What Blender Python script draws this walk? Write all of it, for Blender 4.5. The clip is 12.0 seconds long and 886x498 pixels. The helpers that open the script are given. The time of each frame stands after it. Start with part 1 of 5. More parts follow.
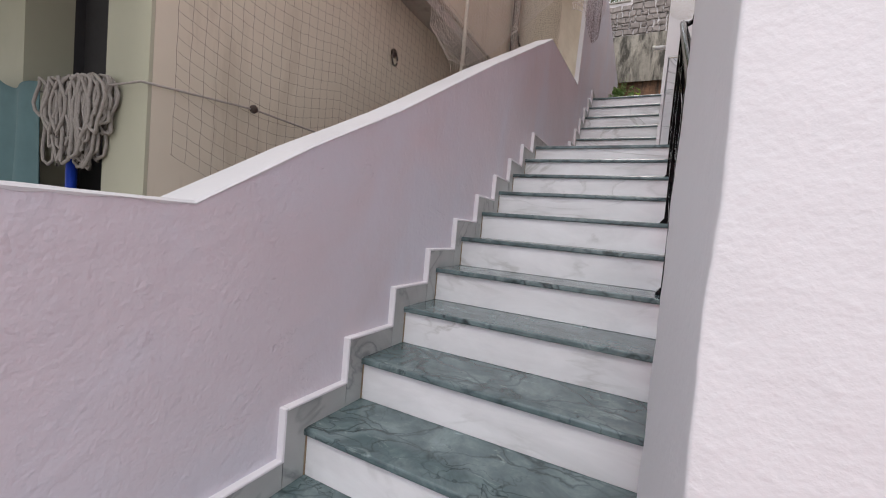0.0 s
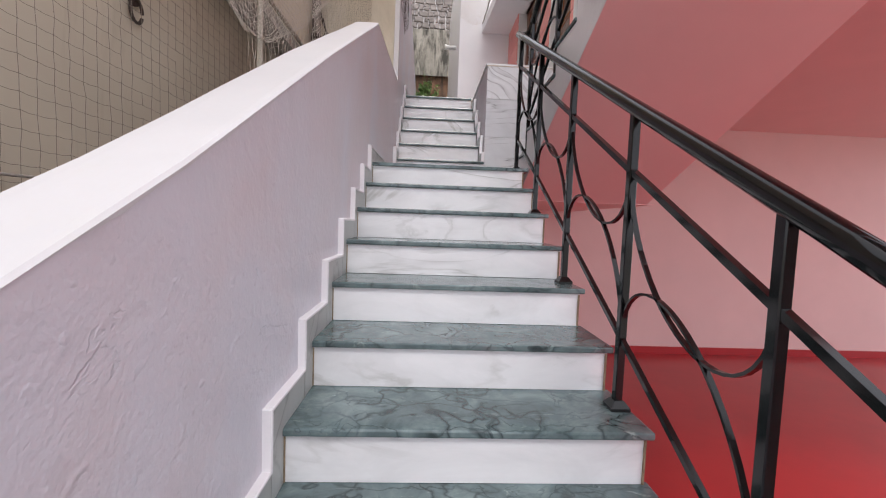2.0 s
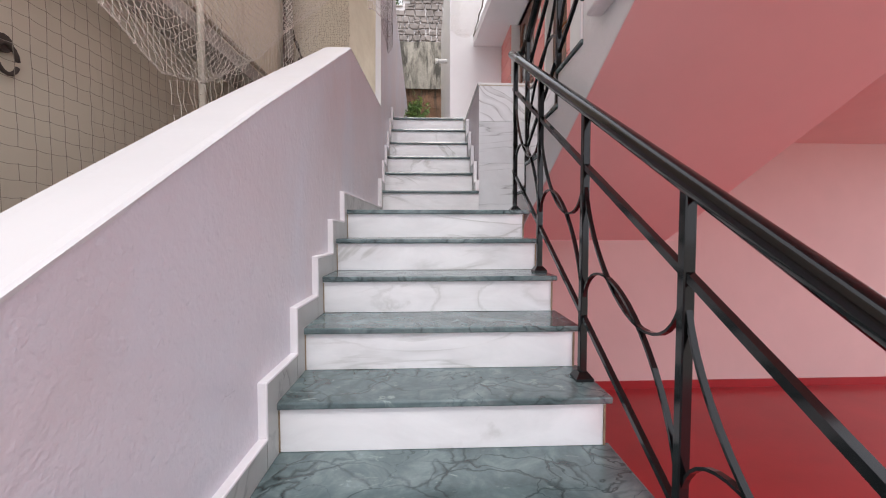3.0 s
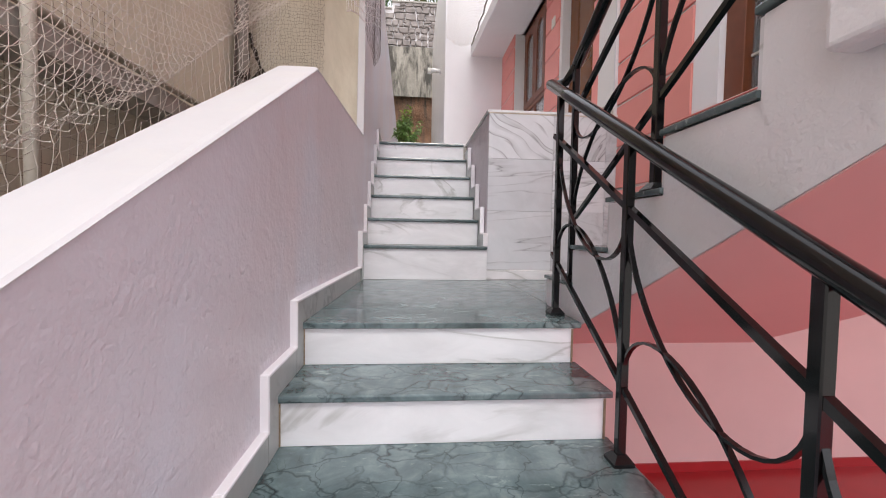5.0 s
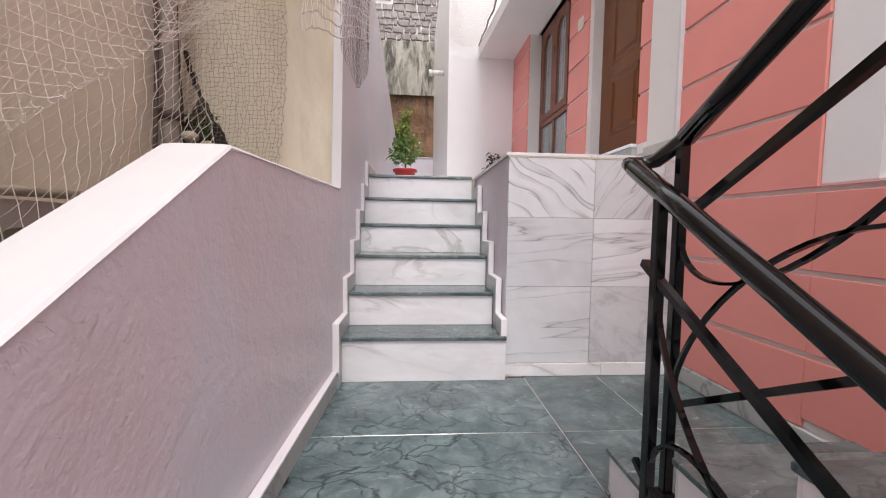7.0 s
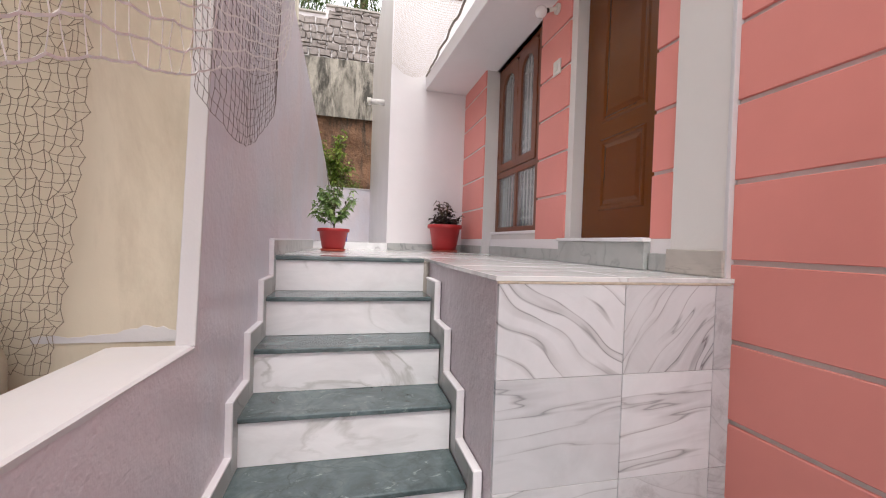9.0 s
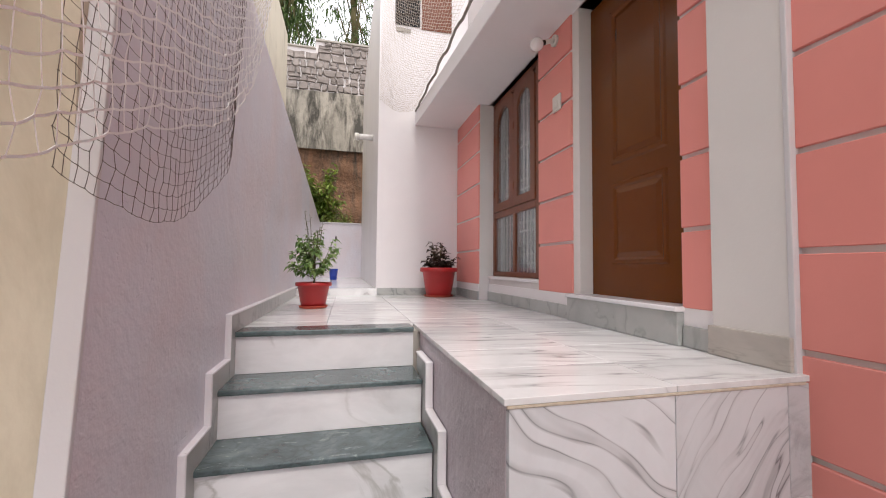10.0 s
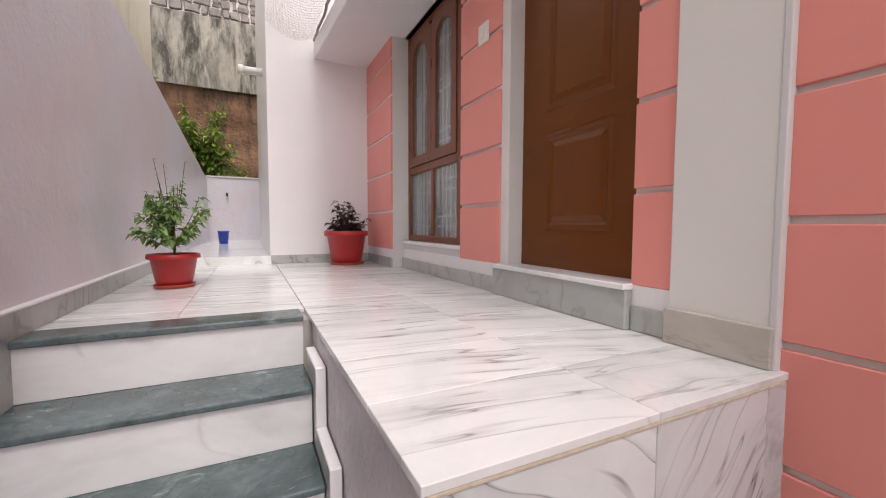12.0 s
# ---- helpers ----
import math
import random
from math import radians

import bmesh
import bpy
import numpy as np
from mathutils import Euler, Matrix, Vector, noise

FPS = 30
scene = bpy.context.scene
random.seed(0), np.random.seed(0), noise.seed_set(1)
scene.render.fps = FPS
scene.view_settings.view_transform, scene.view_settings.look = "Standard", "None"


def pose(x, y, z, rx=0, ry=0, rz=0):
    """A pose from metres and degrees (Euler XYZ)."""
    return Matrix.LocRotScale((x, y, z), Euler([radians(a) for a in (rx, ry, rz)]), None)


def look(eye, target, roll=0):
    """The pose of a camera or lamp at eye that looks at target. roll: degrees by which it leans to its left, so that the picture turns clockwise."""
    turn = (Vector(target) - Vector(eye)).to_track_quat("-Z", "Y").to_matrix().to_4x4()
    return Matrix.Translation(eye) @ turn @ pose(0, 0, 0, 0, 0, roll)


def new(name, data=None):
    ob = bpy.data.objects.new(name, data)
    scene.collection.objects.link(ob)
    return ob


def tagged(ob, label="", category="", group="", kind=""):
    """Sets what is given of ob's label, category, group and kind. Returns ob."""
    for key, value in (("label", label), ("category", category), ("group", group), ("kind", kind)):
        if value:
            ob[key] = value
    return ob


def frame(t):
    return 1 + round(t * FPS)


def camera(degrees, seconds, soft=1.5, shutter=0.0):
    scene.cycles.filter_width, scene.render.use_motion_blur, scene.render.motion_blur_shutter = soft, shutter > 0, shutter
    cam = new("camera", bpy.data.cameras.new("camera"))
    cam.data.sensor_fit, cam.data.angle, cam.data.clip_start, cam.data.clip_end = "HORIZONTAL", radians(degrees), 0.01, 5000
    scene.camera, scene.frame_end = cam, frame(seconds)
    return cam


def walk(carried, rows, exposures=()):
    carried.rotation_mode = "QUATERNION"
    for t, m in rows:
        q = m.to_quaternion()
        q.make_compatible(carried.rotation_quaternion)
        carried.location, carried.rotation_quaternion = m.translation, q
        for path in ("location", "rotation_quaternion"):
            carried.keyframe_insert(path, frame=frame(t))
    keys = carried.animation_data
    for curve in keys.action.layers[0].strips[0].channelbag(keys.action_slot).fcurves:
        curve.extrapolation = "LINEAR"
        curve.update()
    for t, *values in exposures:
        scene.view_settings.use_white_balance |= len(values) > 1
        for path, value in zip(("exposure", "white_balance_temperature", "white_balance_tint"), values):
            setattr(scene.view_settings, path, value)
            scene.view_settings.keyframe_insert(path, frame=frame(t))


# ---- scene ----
cam = camera(96.7, 12.0, soft=1.1)
PATH = [
    (0, (-0.001, 0.079, 1.287), (-0.905, 1.86, 1.183), 5.1),
    (0.5, (-0.292, 0.089, 1.388), (-0.781, 2.021, 1.22), 5.6),
    (1, (-0.452, 0.334, 1.441), (-0.597, 2.321, 1.265), 4.7),
    (1.5, (-0.543, 0.59, 1.503), (-0.507, 2.584, 1.344), 3.3),
    (2, (-0.599, 0.835, 1.702), (-0.508, 2.829, 1.572), 2.1),
    (2.5, (-0.525, 1.084, 1.84), (-0.44, 3.08, 1.746), 1.1),
    (2.7, (-0.5, 1.16, 1.907), (-0.431, 3.157, 1.812), 0.2),
    (4.5, (-0.57, 1.974, 2.376), (-0.414, 3.967, 2.307), 0.8),
    (5, (-0.575, 2.181, 2.506), (-0.416, 4.173, 2.428), 1.0),
    (5.5, (-0.52, 2.391, 2.672), (-0.379, 4.385, 2.608), 0.9),
    (6, (-0.569, 2.576, 2.78), (-0.404, 4.568, 2.719), 0.7),
    (6.5, (-0.58, 2.76, 2.884), (-0.411, 4.751, 2.794), 0.6),
    (7, (-0.531, 2.995, 3.076), (-0.385, 4.986, 2.95), 0.9),
    (7.2, (-0.532, 3.096, 3.101), (-0.387, 5.087, 2.974), 0.9),
    (8.8, (-0.489, 3.938, 3.559), (-0.074, 5.894, 3.489), 2.0),
    (9, (-0.506, 4.007, 3.629), (-0.042, 5.952, 3.598), 1.9),
    (9.5, (-0.463, 4.209, 3.715), (0.05, 6.141, 3.773), 1.0),
    (10, (-0.398, 4.365, 3.866), (0.082, 6.304, 3.958), 0.5),
    (10.5, (-0.371, 4.532, 3.947), (0.081, 6.478, 4.036), 0.2),
    (11, (-0.383, 4.687, 4.011), (0.095, 6.629, 4.05), -0.1),
    (11.5, (-0.311, 4.774, 3.981), (0.296, 6.679, 3.948), -0.0),
    (12, (-0.204, 4.827, 3.914), (0.67, 6.621, 3.797), 0.2),
]
EXPOSURES = [(0, -0.42, 6300, 11), (2, -0.03, 6300, 11), (5.5, 0.27, 6350, 11), (7, 0.38, 6400, 11), (9.5, 0.25, 6600, 11.5), (10.5, 0.14, 6650, 11.5), (12, 0.2, 6650, 11.5)]
walk(cam, [(t, look(eye, target, roll)) for t, eye, target, roll in PATH], EXPOSURES)

# ---- world and sun ----
SUN_EL, SUN_AZ = radians(60), radians(180)   # azimuth from north (+y) clockwise
world = bpy.data.worlds.new("overcast_sky")
scene.world = world
world.use_nodes = True
wn, wl = world.node_tree.nodes, world.node_tree.links
sky = wn.new("ShaderNodeTexSky")
sky.sky_type, sky.sun_disc = "NISHITA", False
sky.sun_elevation, sky.sun_rotation = SUN_EL, SUN_AZ
sky.air_density, sky.dust_density, sky.ozone_density = 0.6, 6.0, 0.3
haze = wn.new("ShaderNodeMix")
haze.data_type = "RGBA"
haze.inputs[0].default_value = 0.75
haze.inputs[7].default_value = (15.5, 15.4, 16.2, 1)   # even cloud cover
wl.new(sky.outputs[0], haze.inputs[6])
wl.new(haze.outputs[2], wn["Background"].inputs[0])
wn["Background"].inputs[1].default_value = 0.12
sun = new("sun", bpy.data.lights.new("sun", "SUN"))
sun.data.energy, sun.data.angle, sun.data.color = 1.35, radians(15), (1.0, 0.96, 0.9)
sun.matrix_basis = look(Vector((math.sin(SUN_AZ) * math.cos(SUN_EL), math.cos(SUN_AZ) * math.cos(SUN_EL), math.sin(SUN_EL))) * 30, (0, 0, 0))


# ---- materials ----
def nodes_of(name):
    m = bpy.data.materials.new(name)
    m.use_nodes = True
    return m, m.node_tree.nodes, m.node_tree.links, m.node_tree.nodes["Principled BSDF"]


def coords(n, l, scale=1.0, spread=0.0, stretch=(1, 1, 1)):
    """Object coordinates, shifted piece by piece by the object's random number."""
    tc, mp = n.new("ShaderNodeTexCoord"), n.new("ShaderNodeMapping")
    mp.inputs["Scale"].default_value = [scale * s for s in stretch]
    if spread:
        oi, mu = n.new("ShaderNodeObjectInfo"), n.new("ShaderNodeMath")
        mu.operation, mu.inputs[1].default_value = "MULTIPLY", spread
        l.new(oi.outputs["Random"], mu.inputs[0])
        cb = n.new("ShaderNodeCombineXYZ")
        for i in range(3):
            l.new(mu.outputs[0], cb.inputs[i])
        l.new(cb.outputs[0], mp.inputs["Location"])
    l.new(tc.outputs["Object"], mp.inputs["Vector"])
    return mp.outputs[0]


def noise_tex(n, l, vec, scale, detail=4, rough=0.55, distort=0.0):
    t = n.new("ShaderNodeTexNoise")
    t.inputs["Scale"].default_value, t.inputs["Detail"].default_value = scale, detail
    t.inputs["Roughness"].default_value, t.inputs["Distortion"].default_value = rough, distort
    l.new(vec, t.inputs["Vector"])
    return t.outputs["Fac"]


def ramp(n, l, fac, stops):
    r = n.new("ShaderNodeValToRGB")
    while len(r.color_ramp.elements) < len(stops):
        r.color_ramp.elements.new(0.5)
    for e, (p, c) in zip(r.color_ramp.elements, stops):
        e.position, e.color = p, (*c, 1) if len(c) == 3 else c
    l.new(fac, r.inputs[0])
    return r.outputs[0]


def mixc(n, l, fac, a, b, mode="MIX"):
    m = n.new("ShaderNodeMix")
    m.data_type, m.blend_type = "RGBA", mode
    for sock, v in ((m.inputs[0], fac), (m.inputs[6], a), (m.inputs[7], b)):
        if hasattr(v, "is_linked"):
            l.new(v, sock)
        elif isinstance(v, (int, float)):
            sock.default_value = v
        else:
            sock.default_value = (*v, 1)
    return m.outputs[2]


def bump(n, l, bs, height, strength, dist=0.01):
    b = n.new("ShaderNodeBump")
    b.inputs["Strength"].default_value, b.inputs["Distance"].default_value = strength, dist
    l.new(height, b.inputs["Height"])
    l.new(b.outputs[0], bs.inputs["Normal"])


def dark(c, f):
    return tuple(x * f for x in c)


def paint(name, c, rough=0.6, var=0.12, grain=60, relief=0.35, stain=None, dist=0.004, cut=(0.52, 0.72), tint=None, flake=0.0):
    """Painted plaster: broad patchiness, fine grain, faint lumps and trowel marks, outlines of old flaked paint."""
    m, n, l, bs = nodes_of(name)
    v = coords(n, l)
    broad = noise_tex(n, l, v, 1.3, 5, 0.6, 0.3)
    col = ramp(n, l, broad, [(0.3, dark(c, 1 - var)), (0.7, c)])
    if tint:
        wide = noise_tex(n, l, coords(n, l, 1, 0, (1, 1, 0.7)), 0.9, 4, 0.6, 0.8)
        col = mixc(n, l, ramp(n, l, wide, [(0.42, (0, 0, 0)), (0.62, (1, 1, 1))]), col, tint)
    if stain:
        st = noise_tex(n, l, coords(n, l, 1, 0, (1, 1, 0.22)), 3.2, 7, 0.7, 0.4)
        col = mixc(n, l, ramp(n, l, st, [(cut[0], (0, 0, 0)), (cut[1], (1, 1, 1))]), col, stain)
    l.new(col, bs.inputs["Base Color"])
    fine = noise_tex(n, l, v, grain, 3, 0.6)
    mid = noise_tex(n, l, v, 9, 4, 0.65)
    blob = ramp(n, l, noise_tex(n, l, v, 21, 2, 0.5), [(0.64, (0, 0, 0)), (0.76, (1, 1, 1))])
    h = mixc(n, l, 0.72, fine, mid)
    h = mixc(n, l, 0.14, h, blob, "ADD")
    if flake:
        edge = ramp(n, l, noise_tex(n, l, v, 3.4, 5, 0.62, 0.9), [(0.66, (0, 0, 0)), (0.672, (1, 1, 1))])
        h = mixc(n, l, flake, h, edge, "SUBTRACT")
    bs.inputs["Roughness"].default_value = rough
    bump(n, l, bs, h, relief, dist)
    return m


def plain(name, c, rough=0.5, metal=0.0, var=0.15, scale=25, relief=0.1):
    m, n, l, bs = nodes_of(name)
    v = coords(n, l, 1, 7.0)
    f = noise_tex(n, l, v, scale, 4, 0.6)
    l.new(ramp(n, l, f, [(0.3, dark(c, 1 - var)), (0.7, c)]), bs.inputs["Base Color"])
    bs.inputs["Roughness"].default_value, bs.inputs["Metallic"].default_value = rough, metal
    if relief:
        bump(n, l, bs, f, relief, 0.002)
    return m


def white_marble(name, c, vein, rough=0.22, amount=0.5, stretch=(1, 1, 1), scale=2.0):
    """Polished marble with soft clouds and distorted grey veins that differ from slab to slab."""
    m, n, l, bs = nodes_of(name)
    v = coords(n, l, 1, 31.0, stretch)
    cloud = noise_tex(n, l, v, 3.5, 5, 0.6, 0.6)
    col = ramp(n, l, cloud, [(0.3, dark(c, 0.84)), (0.65, c)])
    w = n.new("ShaderNodeTexNoise")
    w.inputs["Scale"].default_value, w.inputs["Detail"].default_value, w.inputs["Distortion"].default_value = scale, 6, 1.8
    l.new(v, w.inputs["Vector"])
    line = ramp(n, l, w.outputs["Fac"], [(0.46, (0, 0, 0)), (0.495, (1, 1, 1)), (0.52, (0.25,) * 3), (0.6, (0, 0, 0))])
    gate = ramp(n, l, noise_tex(n, l, v, 1.7, 3), [(0.42, (0, 0, 0)), (0.62, (amount,) * 3)])
    f = mixc(n, l, 1.0, line, gate, "MULTIPLY")
    col = mixc(n, l, f, col, vein)
    l.new(col, bs.inputs["Base Color"])
    bs.inputs["Roughness"].default_value = rough
    bump(n, l, bs, noise_tex(n, l, v, 8, 3), 0.05, 0.003)
    return m


def streaked_marble(name, c, vein, face, angle, density=1.0, amount=0.8, curve=0.3, rough=0.18, mottle=0.0, spread=31.0):
    """White marble with long drawn-out streaks: thin dark lines and broad grey bands that run at an angle across the slab
    and bend gently. face: 'wall' (slab in the xz plane) or 'floor' (xy plane)."""
    m, n, l, bs = nodes_of(name)
    v = coords(n, l, 1, spread)
    warp = n.new("ShaderNodeTexNoise")
    warp.inputs["Scale"].default_value, warp.inputs["Detail"].default_value = 1.7, 2
    l.new(v, warp.inputs["Vector"])
    add = n.new("ShaderNodeVectorMath")
    add.operation = "MULTIPLY_ADD"
    add.inputs[1].default_value = (curve, curve, curve)
    l.new(warp.outputs["Color"], add.inputs[0])
    l.new(v, add.inputs[2])
    rot = n.new("ShaderNodeVectorRotate")
    rot.rotation_type = "Y_AXIS" if face == "wall" else "Z_AXIS"
    rot.inputs["Angle"].default_value = radians(angle)
    l.new(add.outputs[0], rot.inputs["Vector"])
    mp = n.new("ShaderNodeMapping")
    mp.inputs["Scale"].default_value = (0.5, 1, 6) if face == "wall" else (0.5, 6, 1)
    l.new(rot.outputs[0], mp.inputs["Vector"])
    s = mp.outputs[0]
    f1 = noise_tex(n, l, s, 1.5 * density, 3, 0.5)
    thin = ramp(n, l, f1, [(0.478, (0, 0, 0)), (0.494, (0.55,) * 3), (0.5, (1, 1, 1)), (0.508, (0.35,) * 3), (0.56, (0, 0, 0))])
    f2 = noise_tex(n, l, s, 0.8 * density, 5, 0.65)
    broad = ramp(n, l, f2, [(0.54, (0, 0, 0)), (0.68, (0.42,) * 3), (0.72, (0.2,) * 3)])
    gate = ramp(n, l, noise_tex(n, l, v, 2.1, 3), [(0.38, (0.12 * amount,) * 3), (0.56, (amount,) * 3)])
    col = ramp(n, l, noise_tex(n, l, v, 3.0, 6, 0.65, 0.6), [(0.28, dark(c, 0.86)), (0.62, c)])
    col = mixc(n, l, broad, col, dark(vein, 1.9))
    col = mixc(n, l, mixc(n, l, 1.0, thin, gate, "MULTIPLY"), col, vein)
    if mottle:
        blot = ramp(n, l, noise_tex(n, l, v, 7, 7, 0.7, 1.0), [(0.48, (0, 0, 0)), (0.68, (mottle,) * 3)])
        col = mixc(n, l, blot, col, dark(vein, 1.5))
    oi = n.new("ShaderNodeObjectInfo")
    slab = ramp(n, l, oi.outputs["Random"], [(0.0, (0.86, 0.865, 0.87)), (0.4, (0.95, 0.95, 0.95)), (1.0, (1, 1, 1))])
    col = mixc(n, l, 1.0, col, slab, "MULTIPLY")
    l.new(col, bs.inputs["Base Color"])
    bs.inputs["Roughness"].default_value = rough
    bump(n, l, bs, noise_tex(n, l, v, 6, 3), 0.05, 0.003)
    return m


def green_marble(name, tone=1.0, veins=1.0, streak=0.5):
    """Green serpentine slab: branching dark veins of two sizes, fine cracks, pale clouding, polished."""
    m, n, l, bs = nodes_of(name)
    v = coords(n, l, 1, 23.0)
    warp = n.new("ShaderNodeTexNoise")
    warp.inputs["Scale"].default_value, warp.inputs["Detail"].default_value = 4.0, 6
    l.new(v, warp.inputs["Vector"])
    add = n.new("ShaderNodeVectorMath")
    add.operation = "MULTIPLY_ADD"
    add.inputs[1].default_value = (0.24, 0.24, 0.24)
    l.new(warp.outputs["Color"], add.inputs[0])
    l.new(v, add.inputs[2])
    bent = add.outputs[0]

    def vein(scale, half, distort):
        f = noise_tex(n, l, bent, scale, 3, 0.5, distort)
        return ramp(n, l, f, [(0.5 - half * 3, (0, 0, 0)), (0.5 - half, (0.6,) * 3), (0.5, (1, 1, 1)), (0.5 + half, (0.6,) * 3), (0.5 + half * 3, (0, 0, 0))])

    vo = n.new("ShaderNodeTexVoronoi")
    vo.feature = "DISTANCE_TO_EDGE"
    vo.inputs["Scale"].default_value = 5.5
    slant = n.new("ShaderNodeMapping")
    slant.inputs["Rotation"].default_value = (0, 0, 0.6)
    slant.inputs["Scale"].default_value = (0.55, 1.35, 1.0)
    l.new(bent, slant.inputs["Vector"])
    l.new(slant.outputs[0], vo.inputs["Vector"])
    crack = ramp(n, l, vo.outputs["Distance"], [(0.0, (1, 1, 1)), (0.012, (0.6,) * 3), (0.035, (0, 0, 0))])
    base = ramp(n, l, noise_tex(n, l, v, 5, 7, 0.68, 0.5), [(0.28, dark((0.058, 0.086, 0.090), tone)), (0.5, dark((0.132, 0.188, 0.194), tone)), (0.72, dark((0.25, 0.325, 0.33), tone))])
    gate = ramp(n, l, noise_tex(n, l, v, 2.0, 3), [(0.36, (0.2 * veins,) * 3), (0.58, (veins,) * 3)])
    gate2 = ramp(n, l, noise_tex(n, l, v, 3.1, 3), [(0.42, (0,) * 3), (0.6, (0.9 * veins,) * 3)])
    c1 = mixc(n, l, 1.0, vein(2.4, 0.0045, 0.35), gate, "MULTIPLY")
    col = mixc(n, l, c1, base, (0.014, 0.026, 0.028))
    c3 = mixc(n, l, 1.0, vein(5.0, 0.0035, 0.5), gate2, "MULTIPLY")
    col = mixc(n, l, c3, col, (0.02, 0.036, 0.038))
    c2 = mixc(n, l, 1.0, crack, gate, "MULTIPLY")
    c2 = mixc(n, l, 1.0, c2, (0.85, 0.85, 0.85), "MULTIPLY")
    col = mixc(n, l, c2, col, (0.022, 0.038, 0.04))
    pale = ramp(n, l, noise_tex(n, l, coords(n, l, 1, 23.0, (1, 2.5, 1)), 7, 6, 0.7, 1.5), [(0.6, (0, 0, 0)), (0.72, (streak,) * 3)])
    col = mixc(n, l, pale, col, (0.38, 0.47, 0.455))
    l.new(col, bs.inputs["Base Color"])
    l.new(ramp(n, l, noise_tex(n, l, v, 14, 4), [(0.35, (0.10,) * 3), (0.7, (0.26,) * 3)]), bs.inputs["Roughness"])
    bs.inputs["Specular IOR Level"].default_value = 0.75
    pits = mixc(n, l, 0.5, mixc(n, l, 0.5, c1, c3, "ADD"), c2, "ADD")
    bump(n, l, bs, mixc(n, l, 0.45, pits, noise_tex(n, l, v, 26, 5, 0.65)), -0.5, 0.004)
    return m


LAV = (0.70, 0.64, 0.68)
M_LAV = paint("lavender_wall_paint", LAV, 0.34, 0.10, 34, 0.85, dist=0.013, tint=(0.66, 0.655, 0.72), flake=0.12)
M_WHITE = paint("white_wall_paint", (0.84, 0.82, 0.83), 0.5, 0.06, 50, 0.4)
M_CAP = paint("white_parapet_paint", (0.64, 0.63, 0.645), 0.5, 0.1, 40, 0.4, stain=(0.62, 0.61, 0.60))
M_PIER = paint("rough_white_plaster", (0.80, 0.785, 0.795), 0.55, 0.07, 70, 0.8, dist=0.006)
M_PEEL = paint("rough_peeling_lavender", (0.62, 0.56, 0.60), 0.4, 0.2, 24, 1.0, stain=(0.74, 0.71, 0.73), dist=0.018)
M_TRIM = paint("white_trim_paint", (0.86, 0.84, 0.86), 0.45, 0.08, 80, 0.3)
M_GREY = paint("pale_grey_wall_paint", (0.73, 0.71, 0.685), 0.55, 0.08, 70, 0.35)
M_ROUGHGREY = paint("rough_stringer_paint", (0.86, 0.835, 0.85), 0.45, 0.08, 50, 0.9, dist=0.013)
M_PINK = paint("salmon_pink_paint", (0.80, 0.295, 0.255), 0.45, 0.08, 60, 0.2, dist=0.003)
M_PINKPALE = paint("pale_pink_paint", (0.77, 0.52, 0.495), 0.5, 0.07, 60, 0.15, dist=0.003)
M_PINKSOFFIT = paint("pink_soffit_paint", (0.84, 0.52, 0.51), 0.5, 0.06, 60, 0.12, dist=0.003)
M_REDFLOOR = paint("red_oxide_floor", (0.42, 0.02, 0.025), 0.3, 0.2, 20, 0.1, dist=0.003)
M_GROOVE = paint("groove_paint", (0.74, 0.70, 0.69), 0.6, 0.1, 80, 0.3)
M_BEIGE = paint("weathered_cream_plaster", (0.66, 0.595, 0.47), 0.75, 0.12, 40, 0.4, stain=(0.47, 0.41, 0.31))
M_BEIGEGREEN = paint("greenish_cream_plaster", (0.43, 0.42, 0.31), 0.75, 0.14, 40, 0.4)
M_CONC = paint("bare_concrete", (0.46, 0.43, 0.385), 0.85, 0.22, 30, 0.8, stain=(0.22, 0.20, 0.17))
M_STAINCONC = paint("mould_stained_concrete", (0.43, 0.395, 0.33), 0.9, 0.4, 14, 0.9, stain=(0.06, 0.055, 0.045), dist=0.02, cut=(0.43, 0.60))
M_ROCK = paint("brown_rock_face", (0.30, 0.16, 0.09), 0.9, 0.5, 6, 1.0, stain=(0.05, 0.04, 0.03), dist=0.08, cut=(0.44, 0.66))
M_TANSKIRT = white_marble("tan_skirting_marble", (0.50, 0.465, 0.42), (0.25, 0.22, 0.19), 0.3, 0.6, (0.5, 1, 3), 2.5)
M_RISER = white_marble("white_riser_marble", (0.84, 0.835, 0.85), (0.33, 0.325, 0.295), 0.2, 0.6, (0.7, 1, 1.8), 1.3)
M_SKIRT = white_marble("grey_skirting_marble", (0.46, 0.475, 0.46), (0.17, 0.185, 0.18), 0.3, 0.8)
TILE, VEIN = (0.70, 0.715, 0.74), (0.17, 0.165, 0.175)
M_BLOCK = [streaked_marble("wall_marble_level", TILE, VEIN, "wall", 4, 0.9, 0.7, 0.1, 0.22),
           streaked_marble("wall_marble_rising", TILE, VEIN, "wall", -36, 0.75, 0.9, 0.28, 0.22),
           streaked_marble("wall_marble_falling", dark(TILE, 0.86), VEIN, "wall", 48, 1.3, 1.0, 0.35, 0.22),
           streaked_marble("wall_marble_mottled", dark(TILE, 0.88), VEIN, "wall", -20, 0.8, 0.4, 0.25, 0.22, 0.5)]
FLOOR, FVEIN = (0.85, 0.86, 0.865), (0.24, 0.235, 0.235)
